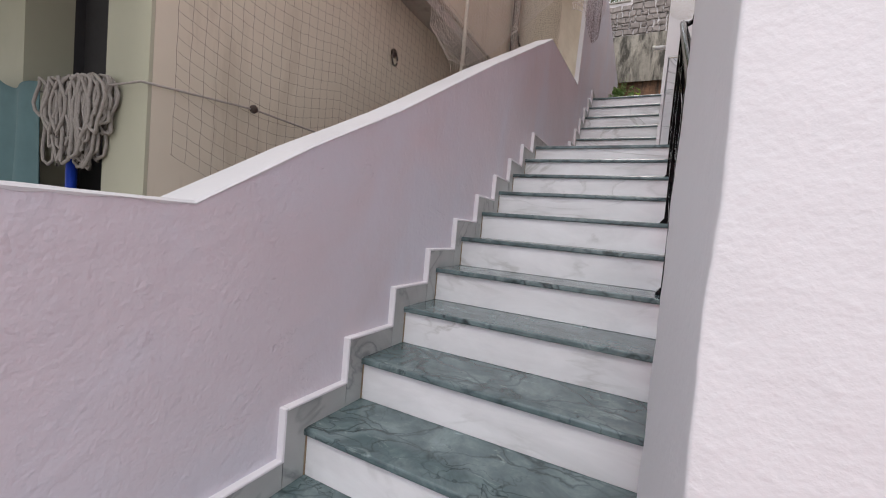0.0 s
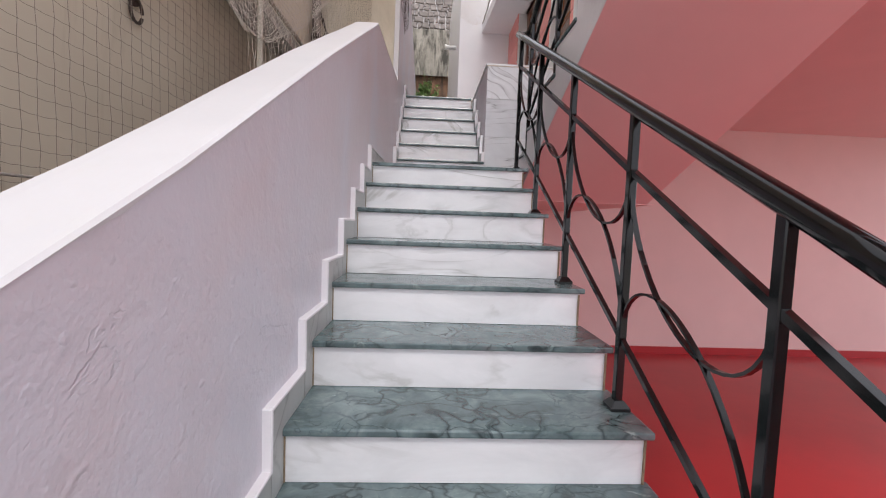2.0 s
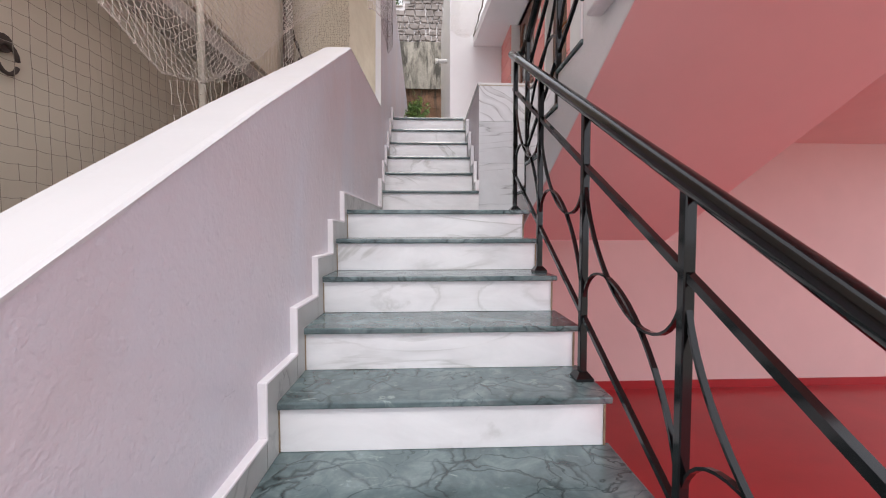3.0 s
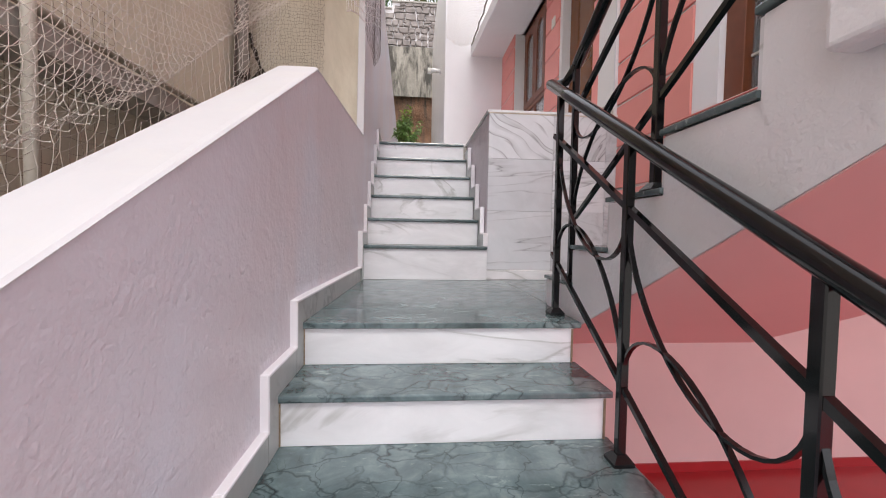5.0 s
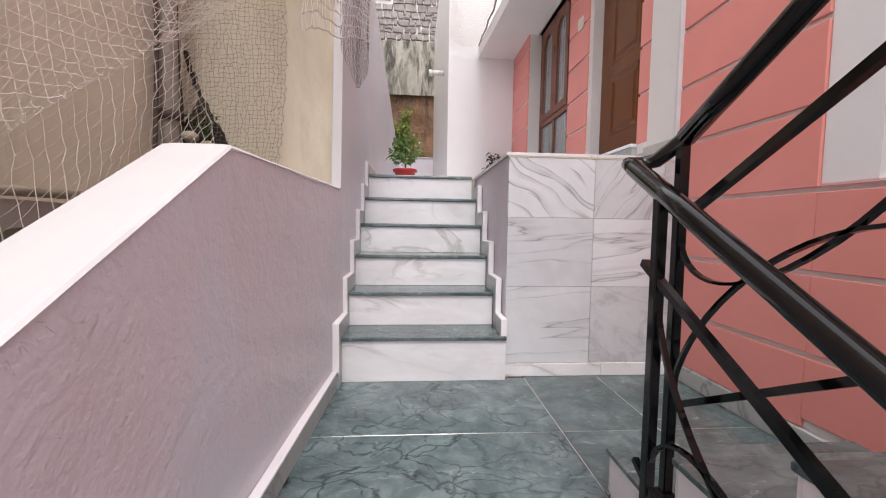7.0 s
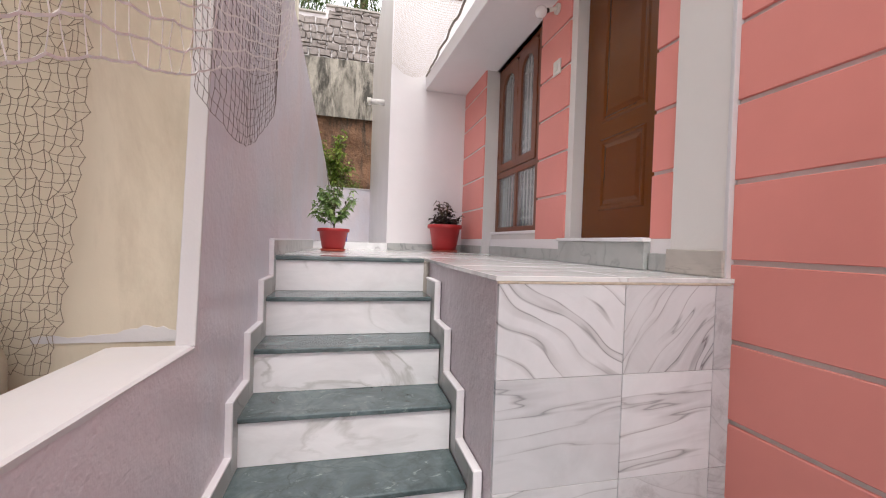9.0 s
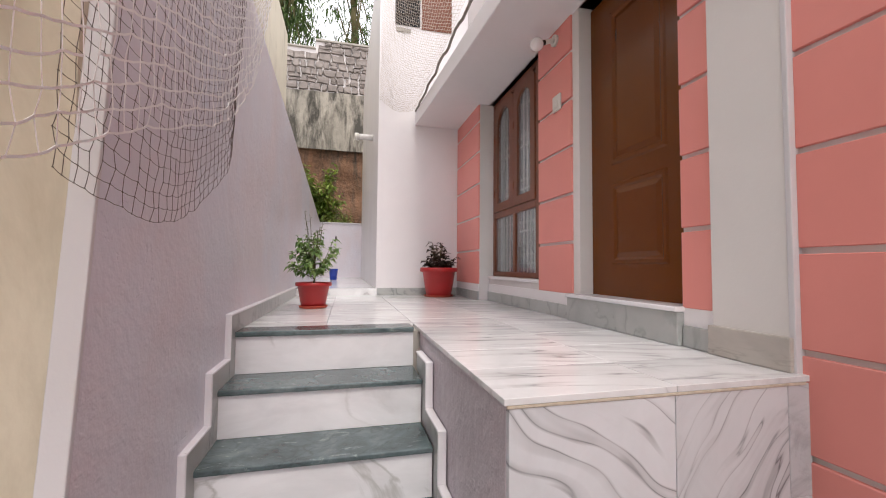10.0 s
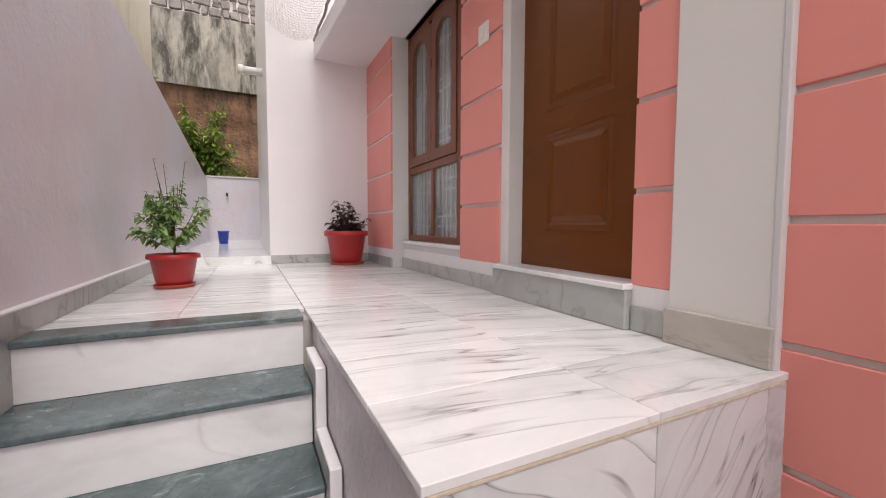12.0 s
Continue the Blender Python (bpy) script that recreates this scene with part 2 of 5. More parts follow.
M_PLAT = [streaked_marble("floor_marble_fine", FLOOR, FVEIN, "floor", 8, 1.25, 0.9, 0.08, 0.12),
          streaked_marble("floor_marble_plain", FLOOR, FVEIN, "floor", 16, 0.9, 0.6, 0.12, 0.12),
          streaked_marble("floor_marble_cloudy", dark(FLOOR, 0.92), FVEIN, "floor", 5, 1.1, 0.6, 0.15, 0.12, 0.25)]
M_GREEN = green_marble("green_serpentine_marble", 0.82, 1.0, 0.6)
M_GREENDARK = green_marble("dark_green_serpentine_marble", 0.62, 0.45, 0.7)
M_GROUT = plain("rusty_brown_grout", (0.34, 0.25, 0.16), 0.9, 0, 0.4, 40, 0.3)
M_CREAMGROUT = plain("cream_grout", (0.62, 0.54, 0.43), 0.9, 0, 0.3, 30, 0.3)
M_JOINT = plain("cement_joint", (0.42, 0.39, 0.35), 0.85)
M_METAL = plain("black_enamel_steel", (0.005, 0.005, 0.0055), 0.11, 0.0, 0.3, 30, 0.0)
M_METAL.node_tree.nodes["Principled BSDF"].inputs["Specular IOR Level"].default_value = 0.42


# ---- mesh helpers ----
def part(name, bm, material, parent=None, label=""):
    """Links a bmesh as one mesh object, under a thing or a part if one is given."""
    me = bpy.data.meshes.new(name)
    bmesh.ops.recalc_face_normals(bm, faces=bm.faces)
    bm.to_mesh(me)
    bm.free()
    me.materials.append(material)
    ob = new(name, me)
    if parent is not None:
        ob.parent = parent
    if label:
        tagged(ob, label)
    return ob


def thing(name, label, category, group="", kind=""):
    return tagged(new(name), label, category, group, kind)


def box(x0, x1, y0, y1, z0, z1, bev=0.0, seg=2, bm=None):
    bm = bm or bmesh.new()
    vs = [bm.verts.new((x, y, z)) for z in (z0, z1) for x, y in ((x0, y0), (x1, y0), (x1, y1), (x0, y1))]
    fs = [bm.faces.new([vs[i] for i in q]) for q in ((3, 2, 1, 0), (4, 5, 6, 7), (0, 1, 5, 4), (1, 2, 6, 5), (2, 3, 7, 6), (3, 0, 4, 7))]
    if bev:
        bmesh.ops.bevel(bm, geom=list({e for f in fs for e in f.edges}), offset=bev, segments=seg, affect="EDGES", profile=0.5)
    return bm


def prism(poly, a0, a1, axis="x", bev=0.0, bm=None):
    """A polygon in the plane across the axis, drawn out along it from a0 to a1."""
    bm = bm or bmesh.new()
    put = {"x": lambda a, p: (a, p[0], p[1]), "y": lambda a, p: (p[0], a, p[1]), "z": lambda a, p: (p[0], p[1], a)}[axis]
    lo = [bm.verts.new(put(a0, p)) for p in poly]
    hi = [bm.verts.new(put(a1, p)) for p in poly]
    k = len(poly)
    fs = [bm.faces.new(lo[::-1]), bm.faces.new(hi)] + [bm.faces.new((lo[i], lo[(i + 1) % k], hi[(i + 1) % k], hi[i])) for i in range(k)]
    if bev:
        bmesh.ops.recalc_face_normals(bm, faces=fs)
        bmesh.ops.bevel(bm, geom=list({e for f in fs for e in f.edges}), offset=bev, segments=2, affect="EDGES", profile=0.5)
    return bm


def tube(points, r, sides=10, bm=None, closed_ends=True, flat=None):
    """A round (or, with flat=(w, h), square) bar along a line of points."""
    bm = bm or bmesh.new()
    pts = [Vector(p) for p in points]
    rings, side = [], None
    for i, p in enumerate(pts):
        d = (pts[min(i + 1, len(pts) - 1)] - pts[max(i - 1, 0)]).normalized()
        ref = Vector((1, 0, 0)) if abs(d.x) < 0.9 else Vector((0, 1, 0))
        u = (ref - d * ref.dot(d)).normalized() if side is None else (side - d * side.dot(d)).normalized()
        side = u
        w = d.cross(u)
        if flat:
            ring = [p + u * a * flat[0] / 2 + w * b * flat[1] / 2 for a, b in ((-1, -1), (1, -1), (1, 1), (-1, 1))]
        else:
            ring = [p + (u * math.cos(2 * math.pi * k / sides) + w * math.sin(2 * math.pi * k / sides)) * r for k in range(sides)]
        rings.append([bm.verts.new(q) for q in ring])
    k = len(rings[0])
    for a, b in zip(rings, rings[1:]):
        for i in range(k):
            f = bm.faces.new((a[i], a[(i + 1) % k], b[(i + 1) % k], b[i]))
            f.smooth = not flat
    if closed_ends:
        bm.faces.new(rings[0][::-1])
        bm.faces.new(rings[-1])
    return bm


def lathe(profile, cx, cy, sides=28, bm=None):
    """A turned shape: (radius, height) pairs round a vertical axis."""
    bm = bm or bmesh.new()
    rings = []
    for r, z in profile:
        rings.append([bm.verts.new((cx + r * math.cos(2 * math.pi * i / sides), cy + r * math.sin(2 * math.pi * i / sides), z)) for i in range(sides)])
    for a, b in zip(rings, rings[1:]):
        for i in range(sides):
            bm.faces.new((a[i], a[(i + 1) % sides], b[(i + 1) % sides], b[i])).smooth = True
    bm.faces.new(rings[0][::-1])
    bm.faces.new(rings[-1])
    return bm


# ---- levels and lines of the plan ----
WALL_H = -0.970           # face of the high wall beyond the landing
WALL_L = -1.03            # face of the long wall beside the stairs
RISE, RUN, Y0 = 0.178, 0.30, 0.80
TOP = 10                  # the tread that is the landing
def low_y(k): return Y0 + RUN * k
def low_z(k): return RISE * (k + 2)
LAND = low_z(TOP)         # landing level
RISE_U, RUN_U, YU, ZU = 0.2215, 0.2706, 5.285, 2.408
def up_y(k): return YU + RUN_U * (k - 1)
def up_z(k): return ZU + RISE_U * (k - 1)
PLAT = up_z(6)            # platform level
FAC = 1.12                # face of the house front


def structure(ob, label, category):
    return tagged(ob, label, category, kind="structure")


# ---- ground and red porch floor ----
structure(part("ground", box(-60, 60, -60, 60, -0.4, -0.004), M_CONC), "grey cement yard round the houses", "ground")
structure(part("floor_porch", box(0.16, 7.2, -2.0, 6.1, -0.3, 0.0), M_REDFLOOR), "red oxide cement floor of the open porch", "floor")
structure(part("pavement_start", box(-1.03, 0.16, -2.0, 0.52, -0.3, 0.0), M_GREEN), "green marble paving at the foot of the stairs", "floor")
structure(part("wall_porch_back", box(0.16, 7.2, 6.1, 6.3, 0, 3.1), M_PINKPALE), "pale pink painted back wall of the porch", "wall")
structure(part("baseboard_porch", box(0.2, 7.2, 6.085, 6.1, 0, 0.1), M_REDFLOOR), "red painted skirting of the porch wall", "skirting")
structure(part("ceiling_porch", box(FAC + 0.262, 7.4, 1.9, 6.3, 3.1, 3.3), M_PINKSOFFIT), "dusky pink painted porch ceiling", "ceiling")
structure(part("wall_under_landing", box(0.0, 0.14, 3.9, 6.1, 0, LAND - 0.2), M_PINKPALE), "pale pink wall under the landing", "wall")

# ---- lower flight ----
stairs = structure(new("stairs_lower"), "white and green marble staircase between two walls", "stairs")
poly = [(0.52, -0.02)]
for k in range(-1, TOP + 1):
    poly += [(low_y(k) + 0.03, low_z(k - 1) - 0.03), (low_y(k) + 0.03, low_z(k) - 0.03)]
poly += [(5.3, LAND - 0.03), (5.3, LAND - 0.2), (low_y(TOP), LAND - 0.2)]
poly += [(1.3, -0.02)]
part("stair_body", prism(poly, -1.0, 0.115), M_CONC, stairs)
for k in range(-1, TOP):
    part("tread", box(-1.02, 0.145, low_y(k), low_y(k + 1) + 0.035, low_z(k) - 0.025, low_z(k), 0.006), M_GREEN, stairs)
for k in range(-1, TOP + 1):
    part("riser", box(-1.018, 0.125, low_y(k) + 0.015, low_y(k) + 0.035, low_z(k - 1) + 0.001, low_z(k) - 0.026, 0.001, 1), M_RISER, stairs)
    part("grout_line", box(0.116, 0.1235, low_y(k) + 0.011, low_y(k) + 0.018, low_z(k - 1) + 0.002, low_z(k) - 0.03), M_GROUT, stairs)
    part("grout_line", box(-1.012, -1.004, low_y(k) + 0.010, low_y(k) + 0.018, low_z(k - 1) + 0.002, low_z(k) - 0.03), M_GROUT, stairs)

# ---- landing slabs ----
landing = structure(new("floor_landing"), "green marble landing laid in large slabs", "floor")
part("landing_base", box(-1.0, 0.139, 3.87, 5.4, LAND - 0.2, LAND - 0.027), M_CONC, landing)
part("landing_base", box(0.141, FAC, 4.29, 5.4, LAND - 0.2, LAND - 0.027), M_CONC, landing)
for x0, x1, y0, y1 in ((-1.02, 0.1545, 3.8, 4.10), (-1.02, 0.1545, 4.1025, 4.70), (-1.02, 0.1545, 4.7015, 5.33), (0.157, 0.62, 4.28, 4.70), (0.157, 0.62, 4.7015, 5.38), (0.622, FAC, 4.28, 4.70), (0.622, FAC, 4.7015, 5.38)):
    part("floor_slab", box(x0, x1, y0, y1, LAND - 0.025, LAND, 0.003, 1), M_GREEN if x0 < 0 else M_GREENDARK, landing)
for b in ((-1.0, 0.154, 3.81, 5.33), (0.1545, FAC, 4.30, 5.34)):
    part("joint_filler", box(*b, LAND - 0.026, LAND - 0.002), M_JOINT, landing, "grey cement between the slabs")

# ---- upper flight ----
up = structure(new("stairs_upper"), "white and green marble steps up to the entrance platform", "stairs")
poly = [(5.31, LAND - 0.1)]
for k in range(1, 7):
    poly += [(up_y(k) + 0.03, up_z(k - 1) - 0.03), (up_y(k) + 0.03, up_z(k) - 0.03)]
poly += [(6.9, PLAT - 0.03), (6.9, LAND - 0.1)]
part("stair_body", prism(poly, -1.0, -0.005), M_CONC, up)
for k in range(1, 7):
    y1 = up_y(k + 1) + 0.035 if k < 6 else up_y(6) + 0.17
    wide = 0.03 if k == 1 else -0.004
    part("tread", box(-1.0, wide, up_y(k), y1 if k > 1 else 5.384, up_z(k) - 0.025, up_z(k) + (0.002 if k == 6 else 0), 0.006), M_GREENDARK, up)
    if k == 1:
        part("tread", box(-1.0, -0.004, 5.386, y1, up_z(k) - 0.025, up_z(k), 0.001, 1), M_GREENDARK, up)
    part("riser", box(-0.998, wide - 0.002, up_y(k) + 0.015, up_y(k) + 0.035, (up_z(k - 1) if k > 1 else LAND) + 0.001, up_z(k) - 0.026, 0.001, 1), M_RISER, up)


# ---- stepped skirting ----
def stepped_skirting(name, wall_x, inward, steps, first_z, last_y, flush=False):
    """steps: (nosing y, level) from the bottom; inward: +1 where the wall lies at lower x."""
    sk = structure(new(name), "stepped grey marble skirting edged with white paint", "skirting")
    xa, xb = sorted((wall_x - inward * 0.01, wall_x + inward * 0.022))
    ta, tb = sorted((wall_x - inward * 0.01, wall_x + inward * 0.027))
    zprev = first_z
    for i, (y, z) in enumerate(steps):
        yn = steps[i + 1][0] - 0.085 if i + 1 < len(steps) else last_y
        if flush and i == 0:
            part("skirting_piece", box(xa, xb, y + 0.014, yn - 0.002, z + 0.001, z + 0.095), M_SKIRT, sk)
            part("painted_edge", box(ta, tb, y + 0.001, y + 0.014, z + 0.001, z + 0.107, 0.003, 1), M_TRIM, sk)
            part("painted_edge", box(ta, tb, y + 0.014, yn, z + 0.095, z + 0.107, 0.003, 1), M_TRIM, sk)
            zprev = z
            continue
        part("skirting_piece", prism([(y - 0.083, zprev + 0.001), (y + 0.014, zprev + 0.001), (y + 0.014, z + 0.001), (yn - 0.002, z + 0.001), (yn - 0.002, z + 0.095), (y - 0.083, z + 0.095)], xa, xb, "x"), M_SKIRT, sk)
        part("painted_edge", box(ta, tb, y - 0.096, y - 0.083, zprev + 0.095, z + 0.107, 0.003, 1), M_TRIM, sk)
        part("painted_edge", box(ta, tb, y - 0.083, yn, z + 0.095, z + 0.107, 0.003, 1), M_TRIM, sk)
        zprev = z
    return sk


stepped_skirting("baseboard_upper_left", WALL_H, 1, [(up_y(k), up_z(k)) for k in range(1, 7)], LAND, 9.2)
stepped_skirting("baseboard_upper_right", 0.02, -1, [(up_y(k), up_z(k)) for k in range(1, 6)], LAND, 6.55, True)

# ---- long left wall: low parapet, sloping parapet, high wall ----
PW = -1.205               # outer face of the parapet
RAMP = [(0.69, 1.296), (1.06, 1.517), (1.56, 1.789), (2.6, 2.408), (4.12, 3.275)]   # top of the slope, (y, z)
para = [(-2.0, -0.3), (4.12, -0.3)] + RAMP[::-1] + [(-2.0, 1.292)]


def cap_strip(x0, x1, line, seed):
    """Thick hand-laid paint along a wall top: uneven surface and a ragged lower rim over the face."""
    bm, rnd = bmesh.new(), random.Random(seed)
    pts = []
    for (ya, za), (yb, zb) in zip(line, line[1:]):
        k = max(1, int(abs(yb - ya) / 0.035))
        pts += [(ya + (yb - ya) * i / k, za + (zb - za) * i / k) for i in range(k)]
    pts.append(line[-1])
    rows, drip = [], 0.0
    for y, z in pts:
        drip += (rnd.uniform(-0.004, 0.004) - drip * 0.25)
        w = noise.noise(Vector((y * 3, seed, 0))) * 0.003
        lip = max(0.001, 0.006 + drip + 0.005 * noise.noise(Vector((y * 1.7, 4.0, seed))))
        xs = ((x0 - 0.003, z - 0.01), (x0 - 0.003, z + 0.004 + w), (x0 + 0.03, z + 0.007 + w), (x1 - 0.02, z + 0.007 + w + 0.002 * noise.noise(Vector((y * 9, 1, 1)))), (x1 - 0.004, z + 0.005 + w), (x1 + 0.0025, z - 0.001), (x1 + 0.002, z - lip), (x1 - 0.004, z - lip - 0.001))
        rows.append([bm.verts.new((x, y, zz)) for x, zz in xs])
    for a, b in zip(rows, rows[1:]):
        for i in range(8):
            bm.faces.new((a[i], b[i], b[(i + 1) % 8], a[(i + 1) % 8]))
    bm.faces.new(rows[0])
    bm.faces.new(rows[-1][::-1])
    return bm


def slant(ob):
    """The wall's face swings gently out to meet the high wall past the top of the flight."""
    for v in ob.data.vertices:
        if v.co.y > 4.12 and v.co.x > PW + 0.05:
            v.co.x += (WALL_H - WALL_L) * (v.co.y - 4.12) / 1.28
    return ob


structure(part("wall_parapet", prism(para, PW, WALL_L, "x"), M_LAV), "lavender painted parapet wall rising beside the stairs", "wall")
structure(slant(part("wall_parapet_end", box(PW, WALL_L, 4.12, 5.41, -0.3, 3.275), M_LAV)), "lavender painted parapet beside the landing", "wall")
cap = cap_strip(PW, WALL_L, [(-2.0, 1.292)] + RAMP + [(5.383, 3.275)], 3)
structure(slant(part("trim_parapet_cap", cap, M_CAP)), "white painted top of the parapet wall", "wall cap")
high = [(5.40, -0.3), (14.0, -0.3), (14.0, 4.83), (7.4, 5.42), (5.60, 5.62), (5.40, 3.28)]
structure(part("wall_high_left", prism(high, -1.02, WALL_H, "x", 0.004), M_LAV), "high lavender painted boundary wall", "wall")
for ob in stepped_skirting("baseboard_lower", WALL_L, 1, [(low_y(k), low_z(k)) for k in range(-1, TOP + 1)], 0.0, 5.2).children:
    slant(ob)
structure(part("trim_wall_end", prism([(5.384, 3.278), (5.399, 3.278), (5.599, 5.64), (5.584, 5.64)], -1.024, WALL_H + 0.003, "x", 0.003), M_CAP), "white painted end of the boundary wall", "wall end")

# ---- entrance platform ----
plat = structure(new("floor_platform"), "banded white marble entrance platform with tiled front", "platform")
part("platform_core", box(0.035, FAC + 0.1, 5.385, 6.66, LAND - 0.05, PLAT - 0.022), M_PEEL, plat, "lavender painted rough plaster side")
part("platform_core", box(-1.03, FAC + 0.1, 6.66, 9.35, LAND - 0.05, PLAT - 0.022), M_CONC, plat)
random.seed(4)
ys = [5.362, 5.67, 5.98, 6.32, 6.66, 7.0, 7.34, 7.68, 8.02, 8.36, 8.70, 9.04, 9.26]
xs = [0.02, 0.58, FAC]
for j in range(len(ys) - 1):
    for i in range(len(xs) - 1):
        part("floor_tile", box(xs[i] + 0.001, xs[i + 1] - 0.001, ys[j] + 0.001, ys[j + 1] - 0.001, PLAT - 0.02, PLAT + random.uniform(-0.0006, 0.0006), 0.0015, 1), M_PLAT[random.choice((0, 0, 1, 2))], plat)
for x0, x1 in ((-1.0, -0.50), (-0.50, 0.019)):
    for j in range(4, len(ys) - 1):
        y0 = ys[j] if j > 4 else up_y(6) + 0.172
        part("floor_tile", box(x0 + 0.001, x1 - 0.001, y0 + 0.001, ys[j + 1] - 0.001, PLAT - 0.02, PLAT + random.uniform(-0.0006, 0.0006), 0.0015, 1), M_PLAT[random.choice((0, 0, 1, 2))], plat)
for x0, x1, kinds in ((0.035, 0.575, (0, 0, 1)), (0.575, 1.02, (3, 0, 2)), (1.02, FAC, (3, 3, 3))):
    for z0, z1, kind in ((LAND + 0.082, 2.70, kinds[0]), (2.70, 3.125, kinds[1]), (3.125, PLAT - 0.024, kinds[2])):
        part("wall_tile", box(x0 + 0.001, x1 - 0.001, 5.366, 5.386, z0 + 0.001, z1 - 0.001, 0.0015, 1), M_BLOCK[kind], plat)
part("edge_grout", box(0.03, FAC - 0.02, 5.3635, 5.372, PLAT - 0.030, PLAT - 0.0205, 0.002, 1), M_CREAMGROUT, plat, "cream grout under the slab edge")
for x0, x1 in ((0.0, 0.65), (0.652, FAC)):
    part("skirting_tile", box(x0, x1, 5.352, 5.386, LAND + 0.001, LAND + 0.08, 0.002, 1), M_RISER, plat)

# ---- second flight, rising back towards the street along the house ----
flight = structure(new("stairs_second"), "grey plastered staircase with green marble treads", "stairs")
S2 = [(4.29, 2.29), (3.945, 2.465), (3.625, 2.655), (3.305, 2.828), (2.985, 3.01), (2.67, 3.20), (2.35, 3.38)]
poly = [(4.29, LAND - 0.001)]
for (y, z), nxt in zip(S2, S2[1:] + [(2.03, 0)]):
    poly += [(y, z - 0.024), (nxt[0], z - 0.024)]
poly += [(1.3, 3.356), (1.3, 3.06), (1.95, 3.06), (4.21, LAND - 0.2), (4.28, LAND - 0.2)]
part("stringer", prism(poly, 0.17, FAC + 0.2, "x", 0.0), M_ROUGHGREY, flight)
part("soffit", prism([(1.3, 3.056), (1.95, 3.056), (4.21, LAND - 0.206), (4.21, LAND - 0.202), (1.95, 3.06), (1.3, 3.06)], 0.173, FAC + 0.2, "x"), M_PINKSOFFIT, flight, "dusky pink painted underside")
for (y, z), nxt in zip(S2, S2[1:] + [(2.03, 0)]):
    part("tread", box(0.160, FAC, nxt[0] + 0.001, y + 0.018, z - 0.019, z, 0.004), M_GREENDARK, flight)
    part("riser", box(0.172, FAC, y, y + 0.012, z - 0.19, z - 0.026), M_RISER, flight)
part("tread", box(0.160, FAC, 1.3, 2.01, 3.36, 3.38, 0.004), M_GREENDARK, flight)
structure(part("trim_stair_beam", box(0.10, 0.1685, 1.32, 2.80, 2.815, 3.34, 0.014, 3), M_ROUGHGREY), "rough white plastered beam along the second staircase", "beam")
structure(part("ceiling_landing_soffit", box(0.14, FAC + 0.262, 4.212, 6.1, LAND - 0.21, LAND - 0.202), M_PINKSOFFIT), "dusky pink painted underside of the landing", "ceiling")

# ---- thick pier at the foot of the stairs ----
def plastered_pier(x0, x1, y0, y1, z1):
    """A pier with hand-finished plaster: corners wander and are worn round."""
    bm = bmesh.new()
    rings = []
    for k in range(111):
        z = z1 * k / 110
        ring = []
        for cx, cy, a0 in ((x0 + 0.022, y0 + 0.026, 180), (x1, y0, 270), (x1, y1, 0), (x0, y1, 90)):
            r = 0.006 + 0.003 * noise.noise(Vector((cx * 9, cy * 9, z * 7)))
            dx, dy = (noise.noise(Vector((cx * 5 + 3, cy * 5, z * 6))) * 0.004 + noise.noise(Vector((cx, cy + 7, z * 28))) * 0.002,
                      noise.noise(Vector((cx * 5, cy * 5 + 9, z * 6))) * 0.004 + noise.noise(Vector((cx, cy + 2, z * 28))) * 0.002)
            ox, oy = cx + (r if cx < x1 else -r), cy + (r if cy < y1 else -r)
            edge = [(ox + r * math.cos(radians(a0 + 30 * q)) + dx, oy + r * math.sin(radians(a0 + 30 * q)) + dy) for q in range(4)]
            for q, step in ((0, -1), (3, 1)):      # the face is flat again a hand's breadth from the corner
                a = radians(a0 + 30 * q)
                flat = (ox + r * math.cos(a) - step * 0.07 * math.sin(a), oy + r * math.sin(a) + step * 0.07 * math.cos(a))
                edge.insert(0 if q == 0 else len(edge), flat)
            ring += [bm.verts.new((x, y, z)) for x, y in edge]
        rings.append(ring)
    for a, b in zip(rings, rings[1:]):
        for i in range(24):
            f = bm.faces.new((a[i], a[(i + 1) % 24], b[(i + 1) % 24], b[i]))
            f.smooth = i % 6 != 5
    bm.faces.new(rings[0][::-1])
    bm.faces.new(rings[-1])
    return bm


structure(part("wall_pier", plastered_pier(0.05, 0.50, 0.622, 1.25, 3.35), M_PIER), "thick white plastered pier at the foot of the stairs", "pier")

# ---- house front ----
front = structure(new("wall_house_front"), "salmon pink house front in grooved bands", "wall")
# masonry behind the bands, open at the door and windows
def masonry(y0, y1, z0, z1, x0=FAC + 0.008, x1=FAC + 0.26, mat=M_GROOVE):
    part("masonry", box(x0, x1, y0, y1, z0, z1), mat, front)
DOOR_Y, DOOR_Z = (5.87, 6.78), (3.69, 5.66)
WIN_Y, WIN_Z = (7.26, 8.58), (3.765, 5.66)
NEAR_Y, NEAR_Z = (2.95, 4.505), (3.265, 4.75)
masonry(1.3, NEAR_Y[0], 3.3, 7.7)
masonry(NEAR_Y[0], 3.87, 3.06, NEAR_Z[0])
masonry(3.87, NEAR_Y[1], 2.15, NEAR_Z[0])
masonry(NEAR_Y[0], NEAR_Y[1], NEAR_Z[1], 7.7)
masonry(NEAR_Y[1], DOOR_Y[0], 2.0, 7.7)
masonry(DOOR_Y[0], DOOR_Y[1], 2.0, DOOR_Z[0])
masonry(DOOR_Y[0], DOOR_Y[1], DOOR_Z[1], 7.7)
masonry(DOOR_Y[1], WIN_Y[0], 2.0, 7.7)
masonry(WIN_Y[0], WIN_Y[1], 2.0, WIN_Z[0])
masonry(WIN_Y[0], WIN_Y[1], WIN_Z[1], 7.7)
